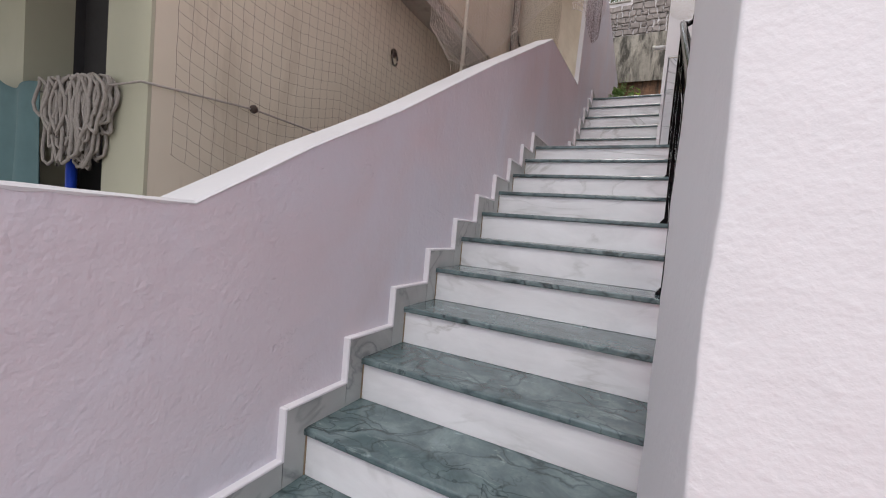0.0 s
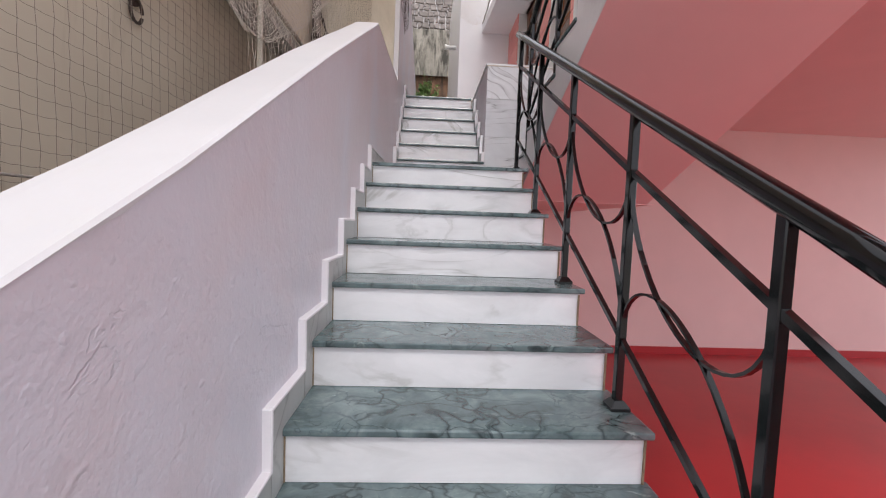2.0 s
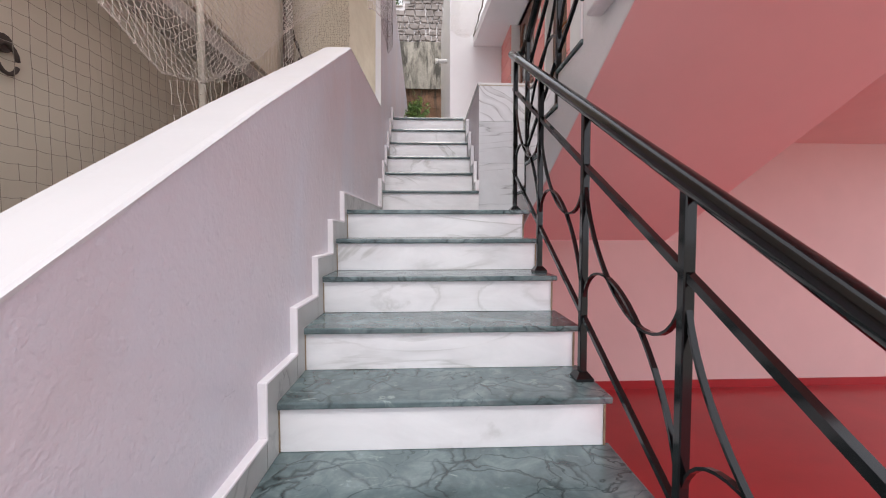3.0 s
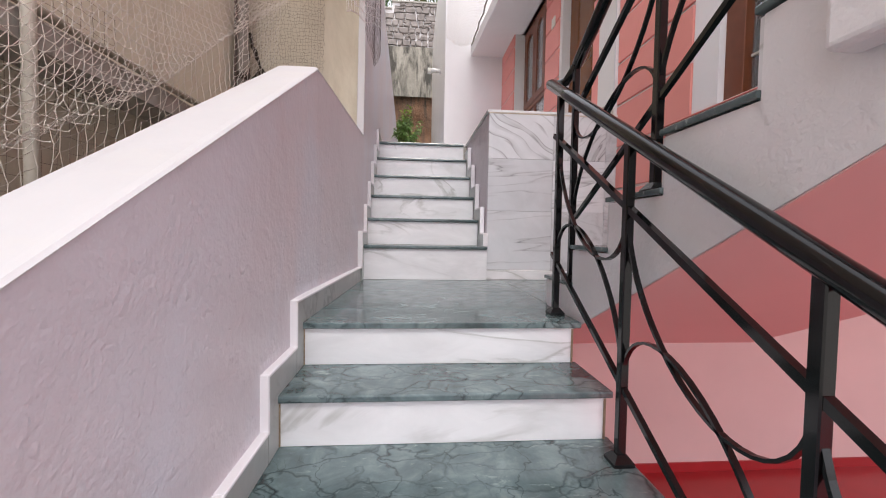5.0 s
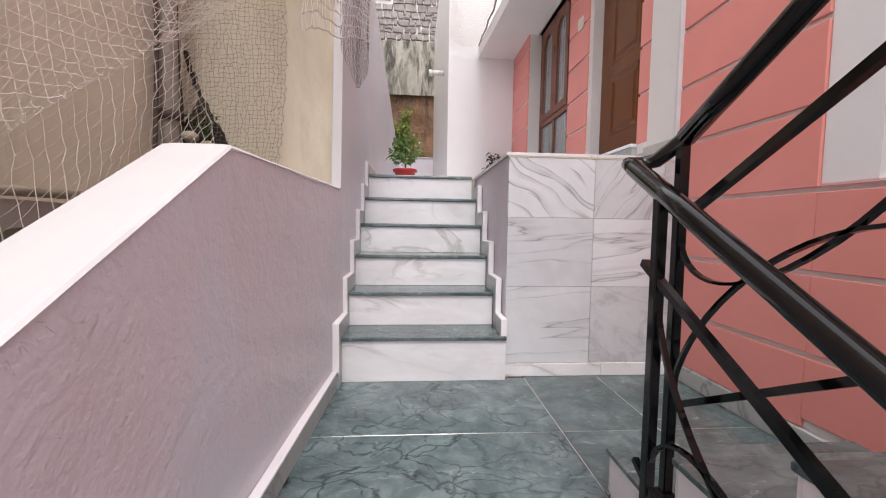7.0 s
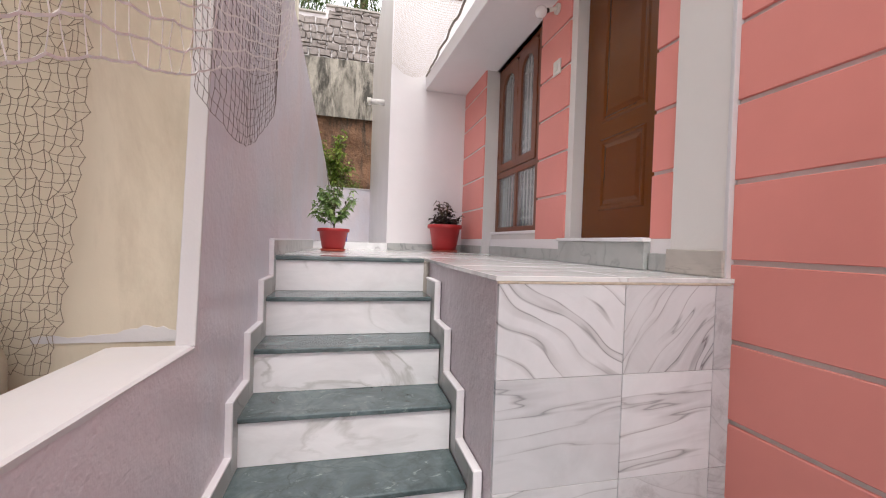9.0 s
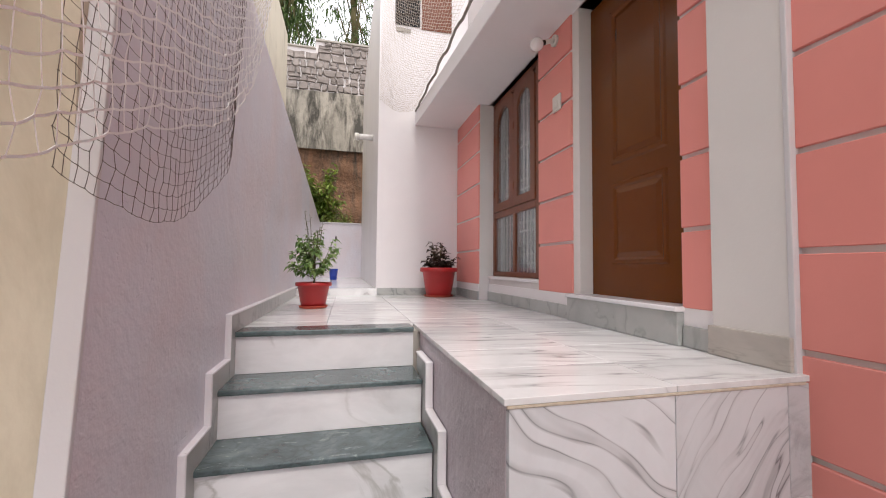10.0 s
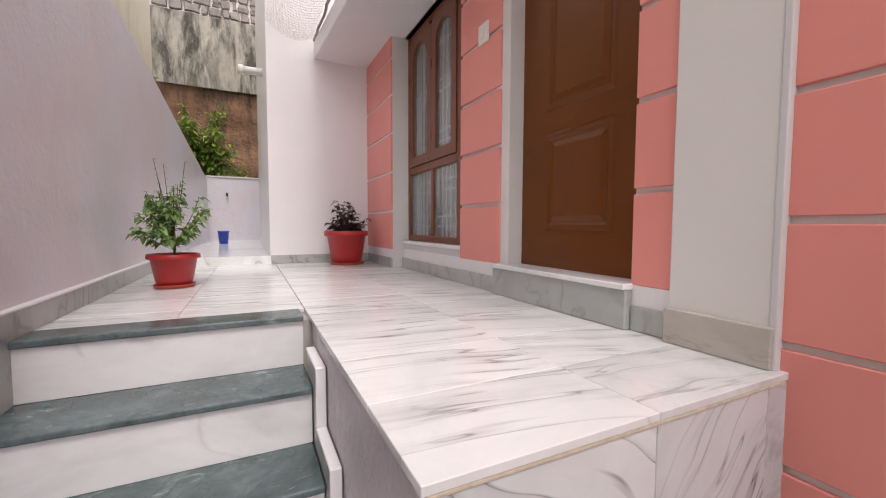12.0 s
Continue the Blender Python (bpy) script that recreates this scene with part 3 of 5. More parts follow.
masonry(WIN_Y[1], 9.3, 2.0, 7.7)


def bands(y0, y1, z0, z1, grooves, gap=0.022, thick=0.014, face=FAC):
    zs = [z0] + [g for g in grooves if z0 < g < z1] + [z1]
    for a, b in zip(zs, zs[1:]):
        part("band", box(face - thick + 0.006, face + 0.010, y0, y1, a + (gap / 2 if a != z0 else 0), b - (gap / 2 if b != z1 else 0), 0.003, 1), M_PINK, front)


G_NEAR = [2.205 + 0.3455 * i for i in range(16)]
G_MID = [4.047, 4.385, 4.722, 5.058, 5.40]
G_FAR = [4.053, 4.421, 4.784, 5.136, 5.47]
bands(4.505, 5.385, 2.24, 7.6, G_NEAR)
bands(2.95, 3.62, 2.64, 3.255, G_NEAR)
bands(3.62, 4.505, 2.28, 3.255, G_NEAR)
bands(1.3, 2.95, 3.36, 7.6, G_NEAR)
bands(2.95, 4.505, 4.76, 7.6, G_NEAR)
bands(5.70, 5.87, 3.69, 5.66, G_MID)
bands(6.78, 7.26, 3.69, 5.66, G_MID)
masonry(8.412, 9.249, PLAT, 5.66, 1.005, FAC + 0.008)
bands(8.41, 9.25, 3.69, 5.66, G_FAR, face=1.003)
part("reveal", box(1.011, FAC + 0.11, 8.404, 8.4115, 3.775, 5.66), M_GREY, front)
part("pilaster", box(FAC - 0.03, FAC + 0.01, 5.40, 5.70, PLAT, 7.6, 0.006), M_GREY, front, "pale grey plastered pilaster")
part("pilaster_edge", box(FAC - 0.034, FAC + 0.01, 5.383, 5.404, PLAT - 0.02, 7.6, 0.004), M_CAP, front)
part("plinth", box(FAC - 0.004, FAC + 0.012, 6.78, 9.25, PLAT, 3.69), M_WHITE, front)
part("plinth", box(FAC - 0.004, FAC + 0.012, 5.70, 5.87, PLAT, 3.69), M_WHITE, front)
for y0, y1 in ((6.79, 7.40), (7.402, 8.0), (8.002, 8.40)):
    part("skirting_piece", box(FAC - 0.02, FAC + 0.01, y0, y1, PLAT + 0.001, PLAT + 0.095, 0.003, 1), M_SKIRT, front)
part("skirting_piece", box(FAC - 0.02, FAC + 0.01, 5.71, 5.86, PLAT + 0.001, PLAT + 0.095, 0.003, 1), M_SKIRT, front)
part("skirting_piece", box(FAC - 0.05, FAC + 0.01, 5.39, 5.705, PLAT + 0.001, PLAT + 0.12, 0.003, 1), M_TANSKIRT, front, "tan marble skirting of the pilaster")
for y0, y1 in ((4.30, 4.86), (4.862, 5.36)):
    part("skirting_piece", box(FAC - 0.018, FAC + 0.01, y0, y1, LAND + 0.001, LAND + 0.1, 0.003, 1), M_SKIRT, front)
for y0, y1 in ((8.41, 8.80), (8.802, 9.234)):
    part("skirting_piece", box(0.985, 1.01, y0, y1, PLAT + 0.001, PLAT + 0.095, 0.003, 1), M_SKIRT, front)
step = part("door_step", box(FAC - 0.045, FAC + 0.2, 5.865, 6.785, PLAT + 0.001, PLAT + 0.155, 0.003, 1), M_SKIRT, front, "grey marble door step")
part("door_sill", box(FAC - 0.06, FAC + 0.2, 5.86, 6.79, PLAT + 0.156, PLAT + 0.18, 0.004, 1), M_RISER, front)

# reveals of the openings
part("reveal", box(FAC + 0.006, FAC + 0.11, 6.70, 6.779, 3.69, 5.66), M_GREY, front)
part("plinth", box(0.998, 1.0045, 8.41, 9.25, PLAT, 3.69), M_WHITE, front)

# back wall of the platform and side wall beyond
structure(part("wall_return", box(-0.03, FAC + 0.3, 9.25, 9.45, 3.3, 8.2), M_WHITE), "white painted return wall of the house", "wall")
structure(part("wall_house_side", box(-0.03, 0.25, 9.45, 14.2, 3.3, 8.2), M_WHITE), "white painted side wall of the house", "wall")
structure(part("baseboard_return", box(-0.02, 0.984, 9.235, 9.25, PLAT + 0.001, PLAT + 0.09, 0.002, 1), M_SKIRT), "grey marble skirting of the return wall", "skirting")
structure(part("floor_back_passage", box(-1.03, -0.03, 9.25, 14.1, 3.3, PLAT + 0.085), M_PLAT[1]), "white marble floor of the raised back passage", "floor")
structure(part("wall_back", box(-1.1, 0.2, 14.0, 14.15, 3.3, 4.87), M_LAV), "low lavender painted wall closing the passage", "wall")
structure(part("trim_back_cap", box(-1.12, 0.2, 13.98, 14.17, 4.871, 4.90, 0.005), M_CAP), "white painted top of the low wall", "wall cap")
structure(part("ceiling_balcony", prism([(0.43, 9.25), (0.68, 5.2), (FAC + 0.3, 5.2), (FAC + 0.3, 9.25)], 5.66, 5.84, "z", 0.01), M_WHITE), "white painted underside of the balcony slab", "ceiling")

# ---- neighbour's house ----
nb = structure(new("wall_neighbour"), "weathered cream plastered wall of the next house", "wall")
part("wall_face", box(-2.2, -1.9, 1.0, 5.3, -0.3, 7.4), M_BEIGE, nb)
part("cross_wall", box(-1.898, -1.022, 5.46, 5.62, -0.3, 6.8), M_BEIGE, nb, "pale cream plastered cross wall")
# unseen slab added overhead to keep light off the doorway recess
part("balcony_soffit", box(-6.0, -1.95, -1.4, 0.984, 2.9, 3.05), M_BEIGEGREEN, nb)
part("wall_face", box(-2.2, -1.9, 5.3, 10.0, -0.3, 7.4), M_BEIGE, nb)
part("wall_face", box(-2.2, -1.9, 10.0, 14.6, -0.3, 9.6), M_BEIGE, nb)
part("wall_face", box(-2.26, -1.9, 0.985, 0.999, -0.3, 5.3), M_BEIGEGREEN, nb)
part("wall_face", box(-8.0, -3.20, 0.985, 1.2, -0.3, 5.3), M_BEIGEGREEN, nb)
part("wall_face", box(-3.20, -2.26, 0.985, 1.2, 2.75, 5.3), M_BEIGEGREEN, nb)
# shade of the room inside the doorway, put into a near-black colour
M_ROOMSHADE = plain("unlit_room_black", (0.035, 0.033, 0.035), 0.8)
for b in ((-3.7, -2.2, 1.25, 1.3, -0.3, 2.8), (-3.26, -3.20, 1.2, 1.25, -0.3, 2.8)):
    part("dark_door", box(*b), M_ROOMSHADE, nb, "flat black panels for the shade inside the doorway")
# ---- more materials ----
M_DOOR = plain("brown_enamel_door", (0.15, 0.043, 0.006), 0.22, 0.0, 0.12, 4, 0.04)
M_FRAME = plain("reddish_brown_wood_paint", (0.18, 0.052, 0.02), 0.35, 0.0, 0.2, 12, 0.08)
M_GRILLE = plain("cream_painted_iron", (0.62, 0.60, 0.52), 0.45, 0.0, 0.1, 20, 0.05)
# curtain blackened so its colour carries the unlit rooms behind panes and grille
M_CURTAIN = plain("curtain_with_room_shade", (0.04, 0.042, 0.046), 0.9, 0.0, 0.3, 6, 0.2)
M_POT = plain("red_plastic_pot", (0.42, 0.022, 0.024), 0.38, 0.0, 0.12, 8, 0.05)
M_SAUCER = plain("terracotta_plastic_saucer", (0.45, 0.07, 0.04), 0.45)
M_SOIL = plain("dark_potting_soil", (0.035, 0.024, 0.016), 0.95, 0, 0.5, 60, 0.8)
M_STEM = plain("woody_green_stem", (0.12, 0.10, 0.04), 0.8)
M_BLUE = plain("blue_plastic", (0.012, 0.05, 0.42), 0.4)
M_BULB = plain("opal_glass_bulb", (0.85, 0.83, 0.83), 0.2, 0, 0.03)
M_PLASTIC = plain("ivory_plastic", (0.76, 0.74, 0.68), 0.35, 0, 0.05)
M_WHITEPIPE = plain("white_pvc_pipe", (0.78, 0.76, 0.74), 0.4, 0, 0.1)
M_GREYPIPE = plain("weathered_grey_pipe", (0.22, 0.19, 0.16), 0.7, 0, 0.35)
M_CREAMPIPE = plain("grimy_cream_pipe", (0.45, 0.40, 0.31), 0.6, 0, 0.35, 9, 0.2)
M_POLE = plain("dull_cream_painted_pole", (0.62, 0.57, 0.48), 0.6, 0, 0.25, 9, 0.15)
M_RUST = plain("rusted_dark_iron", (0.07, 0.05, 0.04), 0.8, 0, 0.4)
M_ROPE = plain("greyish_cotton_rope", (0.36, 0.325, 0.29), 0.95, 0, 0.25, 90, 0.6)
M_CLOTH = plain("teal_cotton_cloth", (0.11, 0.19, 0.195), 0.9, 0, 0.15, 9, 0.3)
M_NETPALE = plain("pale_nylon_twine", (0.72, 0.66, 0.59), 0.7, 0, 0.2, 40, 0)
M_NETWHITE = plain("white_nylon_twine", (0.88, 0.86, 0.85), 0.6, 0, 0.1, 40, 0)
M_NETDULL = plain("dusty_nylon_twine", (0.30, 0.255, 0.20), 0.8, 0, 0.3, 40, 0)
M_NETSHADE = plain("nylon_twine_darkened_for_shade", (0.14, 0.115, 0.10), 0.8, 0, 0.3, 40, 0)
M_DARKGAP = plain("dark_soil_and_hole_shade", (0.05, 0.04, 0.03), 0.95, 0, 0.5, 20, 0.6)


def leaf_material(name, c, c2, scale=30):
    m, n, l, bs = nodes_of(name)
    geo = n.new("ShaderNodeNewGeometry")
    col = ramp(n, l, geo.outputs["Random Per Island"], [(0.0, dark(c, 0.6)), (0.5, c), (1.0, c2)])
    l.new(col, bs.inputs["Base Color"])
    bs.inputs["Roughness"].default_value = 0.45
    tr = n.new("ShaderNodeBsdfTranslucent")
    l.new(col, tr.inputs["Color"])
    mx = n.new("ShaderNodeMixShader")
    mx.inputs[0].default_value = 0.3
    l.new(bs.outputs[0], mx.inputs[1])
    l.new(tr.outputs[0], mx.inputs[2])
    l.new(mx.outputs[0], n["Material Output"].inputs["Surface"])
    return m


M_LEAF = leaf_material("fresh_green_leaf", (0.19, 0.33, 0.09), (0.42, 0.55, 0.24))
M_LEAFDARK = leaf_material("dark_wine_leaf", (0.045, 0.03, 0.024), (0.09, 0.055, 0.04))
M_BUSH = leaf_material("bright_bush_leaf", (0.20, 0.32, 0.05), (0.46, 0.55, 0.13))
M_TREE = leaf_material("tree_leaf", (0.05, 0.10, 0.02), (0.13, 0.2, 0.05))


def glass_material():
    m, n, l, bs = nodes_of("window_glass")
    bs.inputs["Base Color"].default_value = (0.8, 0.85, 0.87, 1)
    bs.inputs["Roughness"].default_value = 0.03
    bs.inputs["Transmission Weight"].default_value = 0.85
    bs.inputs["IOR"].default_value = 1.45
    return m


M_GLASS = glass_material()


# ---- railings ----
def railing(name, label, x, posts, hand, mid, low, hand_end, category="railing"):
    """posts: (y, foot level); hand, mid and low: height as a function of y; square bars and a round handrail, paired arches in each bay."""
    r = thing(name, label, category)
    ya, yb = hand_end[0], hand_end[1]
    seg = [ya + (yb - ya) * i / 12 for i in range(13)]
    part("handrail", tube([(x, y, hand(y)) for y in seg], 0.026, 16), M_METAL, r)
    pb = hand_end[1]
    pa = posts[0][0] + 0.10 * hand_end[2]
    part("middle_rail", tube([(x, pa, mid(pa)), (x, pb, mid(pb))], 0, flat=(0.02, 0.02)), M_METAL, r)
    part("lower_rail", tube([(x, pa, low(pa)), (x, pb, low(pb))], 0, flat=(0.017, 0.017)), M_METAL, r)
    for y, z in posts:
        p = part("post", box(x - 0.014, x + 0.014, y - 0.014, y + 0.014, z + 0.004, hand(y) - 0.012, 0.003, 1), M_METAL, r)
        bm = bmesh.new()
        lo = [bm.verts.new((x + a * 0.034, y + b * 0.034, z + 0.001)) for a, b in ((-1, -1), (1, -1), (1, 1), (-1, 1))]
        m1 = [bm.verts.new((x + a * 0.034, y + b * 0.034, z + 0.012)) for a, b in ((-1, -1), (1, -1), (1, 1), (-1, 1))]
        hi = [bm.verts.new((x + a * 0.017, y + b * 0.017, z + 0.034)) for a, b in ((-1, -1), (1, -1), (1, 1), (-1, 1))]
        bm.faces.new(lo[::-1])
        bm.faces.new(hi)
        for a, b in ((lo, m1), (m1, hi)):
            for i in range(4):
                bm.faces.new((a[i], a[(i + 1) % 4], b[(i + 1) % 4], b[i]))
        part("base_shoe", bm, M_METAL, p)
    ends = [p[0] for p in posts]
    for y0, y1 in zip(ends, ends[1:]):
        for up_side in (0, 1):
            pts = []
            for i in range(25):
                th = math.pi * i / 24
                s = 0.5 - 0.5 * math.cos(th)
                h = 0.53 * math.sin(th)
                if up_side:
                    h = 1 - h
                y = y0 + (y1 - y0) * s
                pts.append((x, y, low(y) + (mid(y) - low(y)) * h))
            part("arch_bar" if not up_side else "hanging_arc_bar", tube(pts, 0, flat=(0.015, 0.008)), M_METAL, r)
    return r


LOW_POSTS = [(low_y(k) + 0.17, low_z(k)) for k in (10, 8, 6, 4, 2)]
rail1 = railing("stair_railing", "glossy black steel railing beside the lower marble stairs", 0.10, LOW_POSTS,
                lambda y: 3.246 + 0.586 * (y - 4.10), lambda y: 2.98 + 0.578 * (y - 4.03), lambda y: 2.415 + 0.59 * (y - 4.02), (4.10, 1.24, 0.6))
S2_POSTS = [(4.03, 2.29), (3.385, 2.645), (2.75, 3.02), (2.10, 3.38)]
railing("stair_railing", "glossy black steel railing on the second staircase", 0.195, S2_POSTS,
                lambda y: 3.33 - 0.565 * (y - 4.0), lambda y: 3.11 - 0.565 * (y - 4.0), lambda y: 2.59 - 0.565 * (y - 4.0), (4.02, 2.0, -0.35))
part("handrail_return", tube([(0.10, 4.10, 3.246), (0.105, 4.14, 3.262), (0.145, 4.15, 3.265), (0.185, 4.13, 3.275), (0.195, 4.02, 3.318)], 0.022, 12), M_METAL, rail1)

# ---- entrance door ----
door = structure(new("door_1"), "closed glossy brown wooden door with moulded panels", "door")
DX = FAC + 0.10
part("door_leaf", box(DX, DX + 0.04, 5.80, 6.70, 3.692, 5.64, 0.002, 1), M_DOOR, door)


def raised_panel(y0, y1, z0, z1):
    bm = bmesh.new()
    ring = []
    for off, dx in ((0, 0.004), (0.012, -0.006), (0.03, -0.006), (0.045, 0.004), (0.075, -0.005)):
        ring.append([bm.verts.new((DX + dx - 0.003, y, z)) for y, z in ((y0 + off, z0 + off), (y1 - off, z0 + off), (y1 - off, z1 - off), (y0 + off, z1 - off))])
    for a, b in zip(ring, ring[1:]):
        for i in range(4):
            bm.faces.new((a[i], a[(i + 1) % 4], b[(i + 1) % 4], b[i]))
    bm.faces.new(ring[-1])
    return part("raised_panel", bm, M_DOOR, door)


raised_panel(6.05, 6.50, 3.89, 4.40)
raised_panel(6.05, 6.50, 4.51, 5.50)


M_DOOR.node_tree.nodes["Principled BSDF"].inputs["Specular IOR Level"].default_value = 0.3

# ---- windows ----
def bar(bm, y0, z0, y1, z1, x, w=0.011):
    return tube([(x, y0, z0), (x, y1, z1)], 0, flat=(w, w), bm=bm)


def arched_ring(y0, y1, z0, z1, x0, x1, w):
    """A sash with an arched light: an outer rectangle, the light cut out of it."""
    bm = bmesh.new()
    k = 14
    inner = [(y0 + w, z0 + w), (y1 - w, z0 + w)]
    rad = (y1 - y0) / 2 - w
    zc = z1 - w - rad
    arc = [((y0 + y1) / 2 + rad * math.cos(math.pi * i / k), zc + rad * math.sin(math.pi * i / k)) for i in range(k + 1)]
    outer_arc = []
    for i in range(k + 1):
        a = math.pi * i / k
        c, s_ = math.cos(a), math.sin(a)
        f = min((y1 - y0) / 2 / max(abs(c), 1e-6), (z1 - zc) / max(s_, 1e-6))
        outer_arc.append(((y0 + y1) / 2 + f * c, zc + f * s_))
    inn = [inner[0], inner[1]] + arc
    out = [(y0, z0), (y1, z0)] + outer_arc
    A = [[bm.verts.new((xx, *p)) for p in ring] for ring in (inn, out) for xx in (x0, x1)]
    i0, i1, o0, o1 = A
    m = len(inn)
    for i in range(m):
        j = (i + 1) % m
        for q in ((o0[i], o0[j], i0[j], i0[i]), (o1[i], i1[i], i1[j], o1[j]), (i0[i], i0[j], i1[j], i1[i]), (o0[i], o1[i], o1[j], o0[j])):
            bm.faces.new(q)
    return bm


def entrance_window():
    w = structure(new("window_1"), "brown wooden window with arched casements and cream grille", "window")
    y0, y1, z0, z1, zt, x = 7.264, 8.403, 3.775, 5.655, 4.42, FAC + 0.045
    for a, b in ((y0, y0 + 0.15), (y1 - 0.055, y1)):
        part("window_frame", box(x, x + 0.07, a, b, z0, z1, 0.004, 1), M_FRAME, w)
    for a, b in ((z0, z0 + 0.05), (zt - 0.03, zt + 0.035), (z1 - 0.05, z1)):
        part("window_frame", box(x + 0.002, x + 0.068, y0 + 0.15, y1 - 0.055, a, b, 0.004, 1), M_FRAME, w)
    ya, yb, ym = y0 + 0.15, y1 - 0.055, 7.86
    part("mullion", box(x + 0.004, x + 0.066, ym - 0.03, ym + 0.03, z0 + 0.05, zt - 0.03, 0.004, 1), M_FRAME, w)
    for a, b in ((ya, ym - 0.002), (ym + 0.002, yb)):
        sash = part("casement", arched_ring(a, b, zt + 0.037, z1 - 0.052, x - 0.008, x + 0.03, 0.085), M_FRAME, w)
        for zz in (zt + 0.2, z1 - 0.45):
            part("hinge", box(x - 0.016, x - 0.006, b - 0.012, b + 0.004, zz, zz + 0.075, 0.002, 1), M_FRAME, sash)
        part("pane", box(x + 0.012, x + 0.016, a + 0.03, b - 0.03, zt + 0.06, z1 - 0.08), M_GLASS, sash).visible_shadow = False
    for a, b in ((ya, ym - 0.03), (ym + 0.03, yb)):
        part("pane", box(x + 0.02, x + 0.024, a, b, z0 + 0.05, zt - 0.03), M_GLASS, w).visible_shadow = False
    for a, b, za, zb in ((ya, ym, zt + 0.06, z1 - 0.1), (ym, yb, zt + 0.06, z1 - 0.1), (ya, ym, z0 + 0.05, zt - 0.03), (ym, yb, z0 + 0.05, zt - 0.03)):
        bm = bmesh.new()
        n = 4
        for i in range(n):
            yy = a + (b - a) * (0.25 + 0.5 * i / (n - 1))
            bar(bm, yy, za, yy, zb, x + 0.055)
        for f in ((0.12, 0.2, 0.5, 0.58, 0.86) if zb - za > 0.8 else (0.15, 0.3, 0.68, 0.83)):
            bar(bm, a + 0.02, za + (zb - za) * f, b - 0.02, za + (zb - za) * f, x + 0.055)
        part("grille", bm, M_GRILLE, w)
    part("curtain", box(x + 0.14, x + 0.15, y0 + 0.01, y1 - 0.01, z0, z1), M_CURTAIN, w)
    part("window_sill", box(FAC - 0.012, FAC + 0.2, 7.262, 8.40, 3.745, 3.772, 0.004, 1), M_WHITE, w)
    return w


entrance_window()


def stair_window():
    w = structure(new("window_2"), "brown wooden window with cream grille above the second staircase", "window")
    y0, y1, z0, z1, x = 2.95, 4.30, 3.265, 4.75, FAC + 0.04
    part("reveal", box(FAC + 0.004, FAC + 0.2, 4.30, 4.502, z0, z1), M_WHITE, w, "white painted window reveal")
    for a, b in ((y0, y0 + 0.09), (y1 - 0.13, y1), (3.55, 3.63)):
        part("window_frame", box(x, x + 0.07, a, b, z0, z1, 0.004, 1), M_FRAME, w)
    for a, b in ((z0, z0 + 0.012), (z1 - 0.06, z1)):
        part("window_frame", box(x + 0.002, x + 0.068, y0 + 0.09, y1 - 0.13, a, b, 0.003, 1), M_FRAME, w)
    for a, b in ((y0 + 0.09, 3.55), (3.63, y1 - 0.13)):
        part("pane", box(x + 0.05, x + 0.054, a, b, z0 + 0.012, z1 - 0.06), M_GLASS, w).visible_shadow = False
        bm = bmesh.new()
        for i in range(4):
            yy = a + (b - a) * (0.2 + 0.2 * i)
            bar(bm, yy, z0 + 0.02, yy, z1 - 0.06, x + 0.03, 0.013)
        for i, zz in enumerate((0.06, 0.2, 0.36, 0.52, 0.72, 0.9, 1.1, 1.3)):
            bar(bm, a + 0.02 + (0.1 if i % 2 else 0), z0 + zz, b - 0.02 - (0.0 if i % 2 else 0.1), z0 + zz, x + 0.03, 0.013)
        part("grille", bm, M_GRILLE, w)
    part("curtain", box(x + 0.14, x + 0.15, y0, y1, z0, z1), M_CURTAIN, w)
    return w


stair_window()
structure(part("wall_inside", box(FAC + 0.26, FAC + 0.30, 1.3, 9.3, 3.3, 7.7), M_GREY), "plain grey inner wall behind the windows", "wall")

# ---- bulb and switch on the house front ----
bulb = thing("wall_bulb", "white round bulb in an angled wall holder", "lamp")
BY, BZ = 6.98, 5.58
bm = bmesh.new()
tube([(FAC - 0.008, BY, BZ), (FAC - 0.028, BY, BZ)], 0.042, 20, bm)
part("back_plate", bm, M_PLASTIC, bulb)
part("holder", tube([(FAC - 0.028, BY, BZ), (FAC - 0.06, BY, BZ - 0.01), (FAC - 0.10, BY, BZ - 0.025)], 0.018, 14), M_PLASTIC, bulb)
part("collar", tube([(FAC - 0.10, BY, BZ - 0.025), (FAC - 0.115, BY, BZ - 0.031)], 0.019, 14), M_RUST, bulb)
bm = bmesh.new()
bmesh.ops.create_uvsphere(bm, u_segments=20, v_segments=12, radius=0.05, matrix=Matrix.Translation((FAC - 0.165, BY, BZ - 0.05)))
for f in bm.faces:
    f.smooth = True
part("bulb_glass", bm, M_BULB, bulb)
sw = thing("light_switch", "ivory plastic bell switch plate on the pink wall", "switch")
part("plate", box(FAC - 0.022, FAC - 0.008, 6.90, 7.01, 5.03, 5.15, 0.005, 2), M_PLASTIC, sw)
part("rocker", box(FAC - 0.028, FAC - 0.021, 6.935, 6.975, 5.06, 5.11, 0.003, 1), M_PLASTIC, sw)


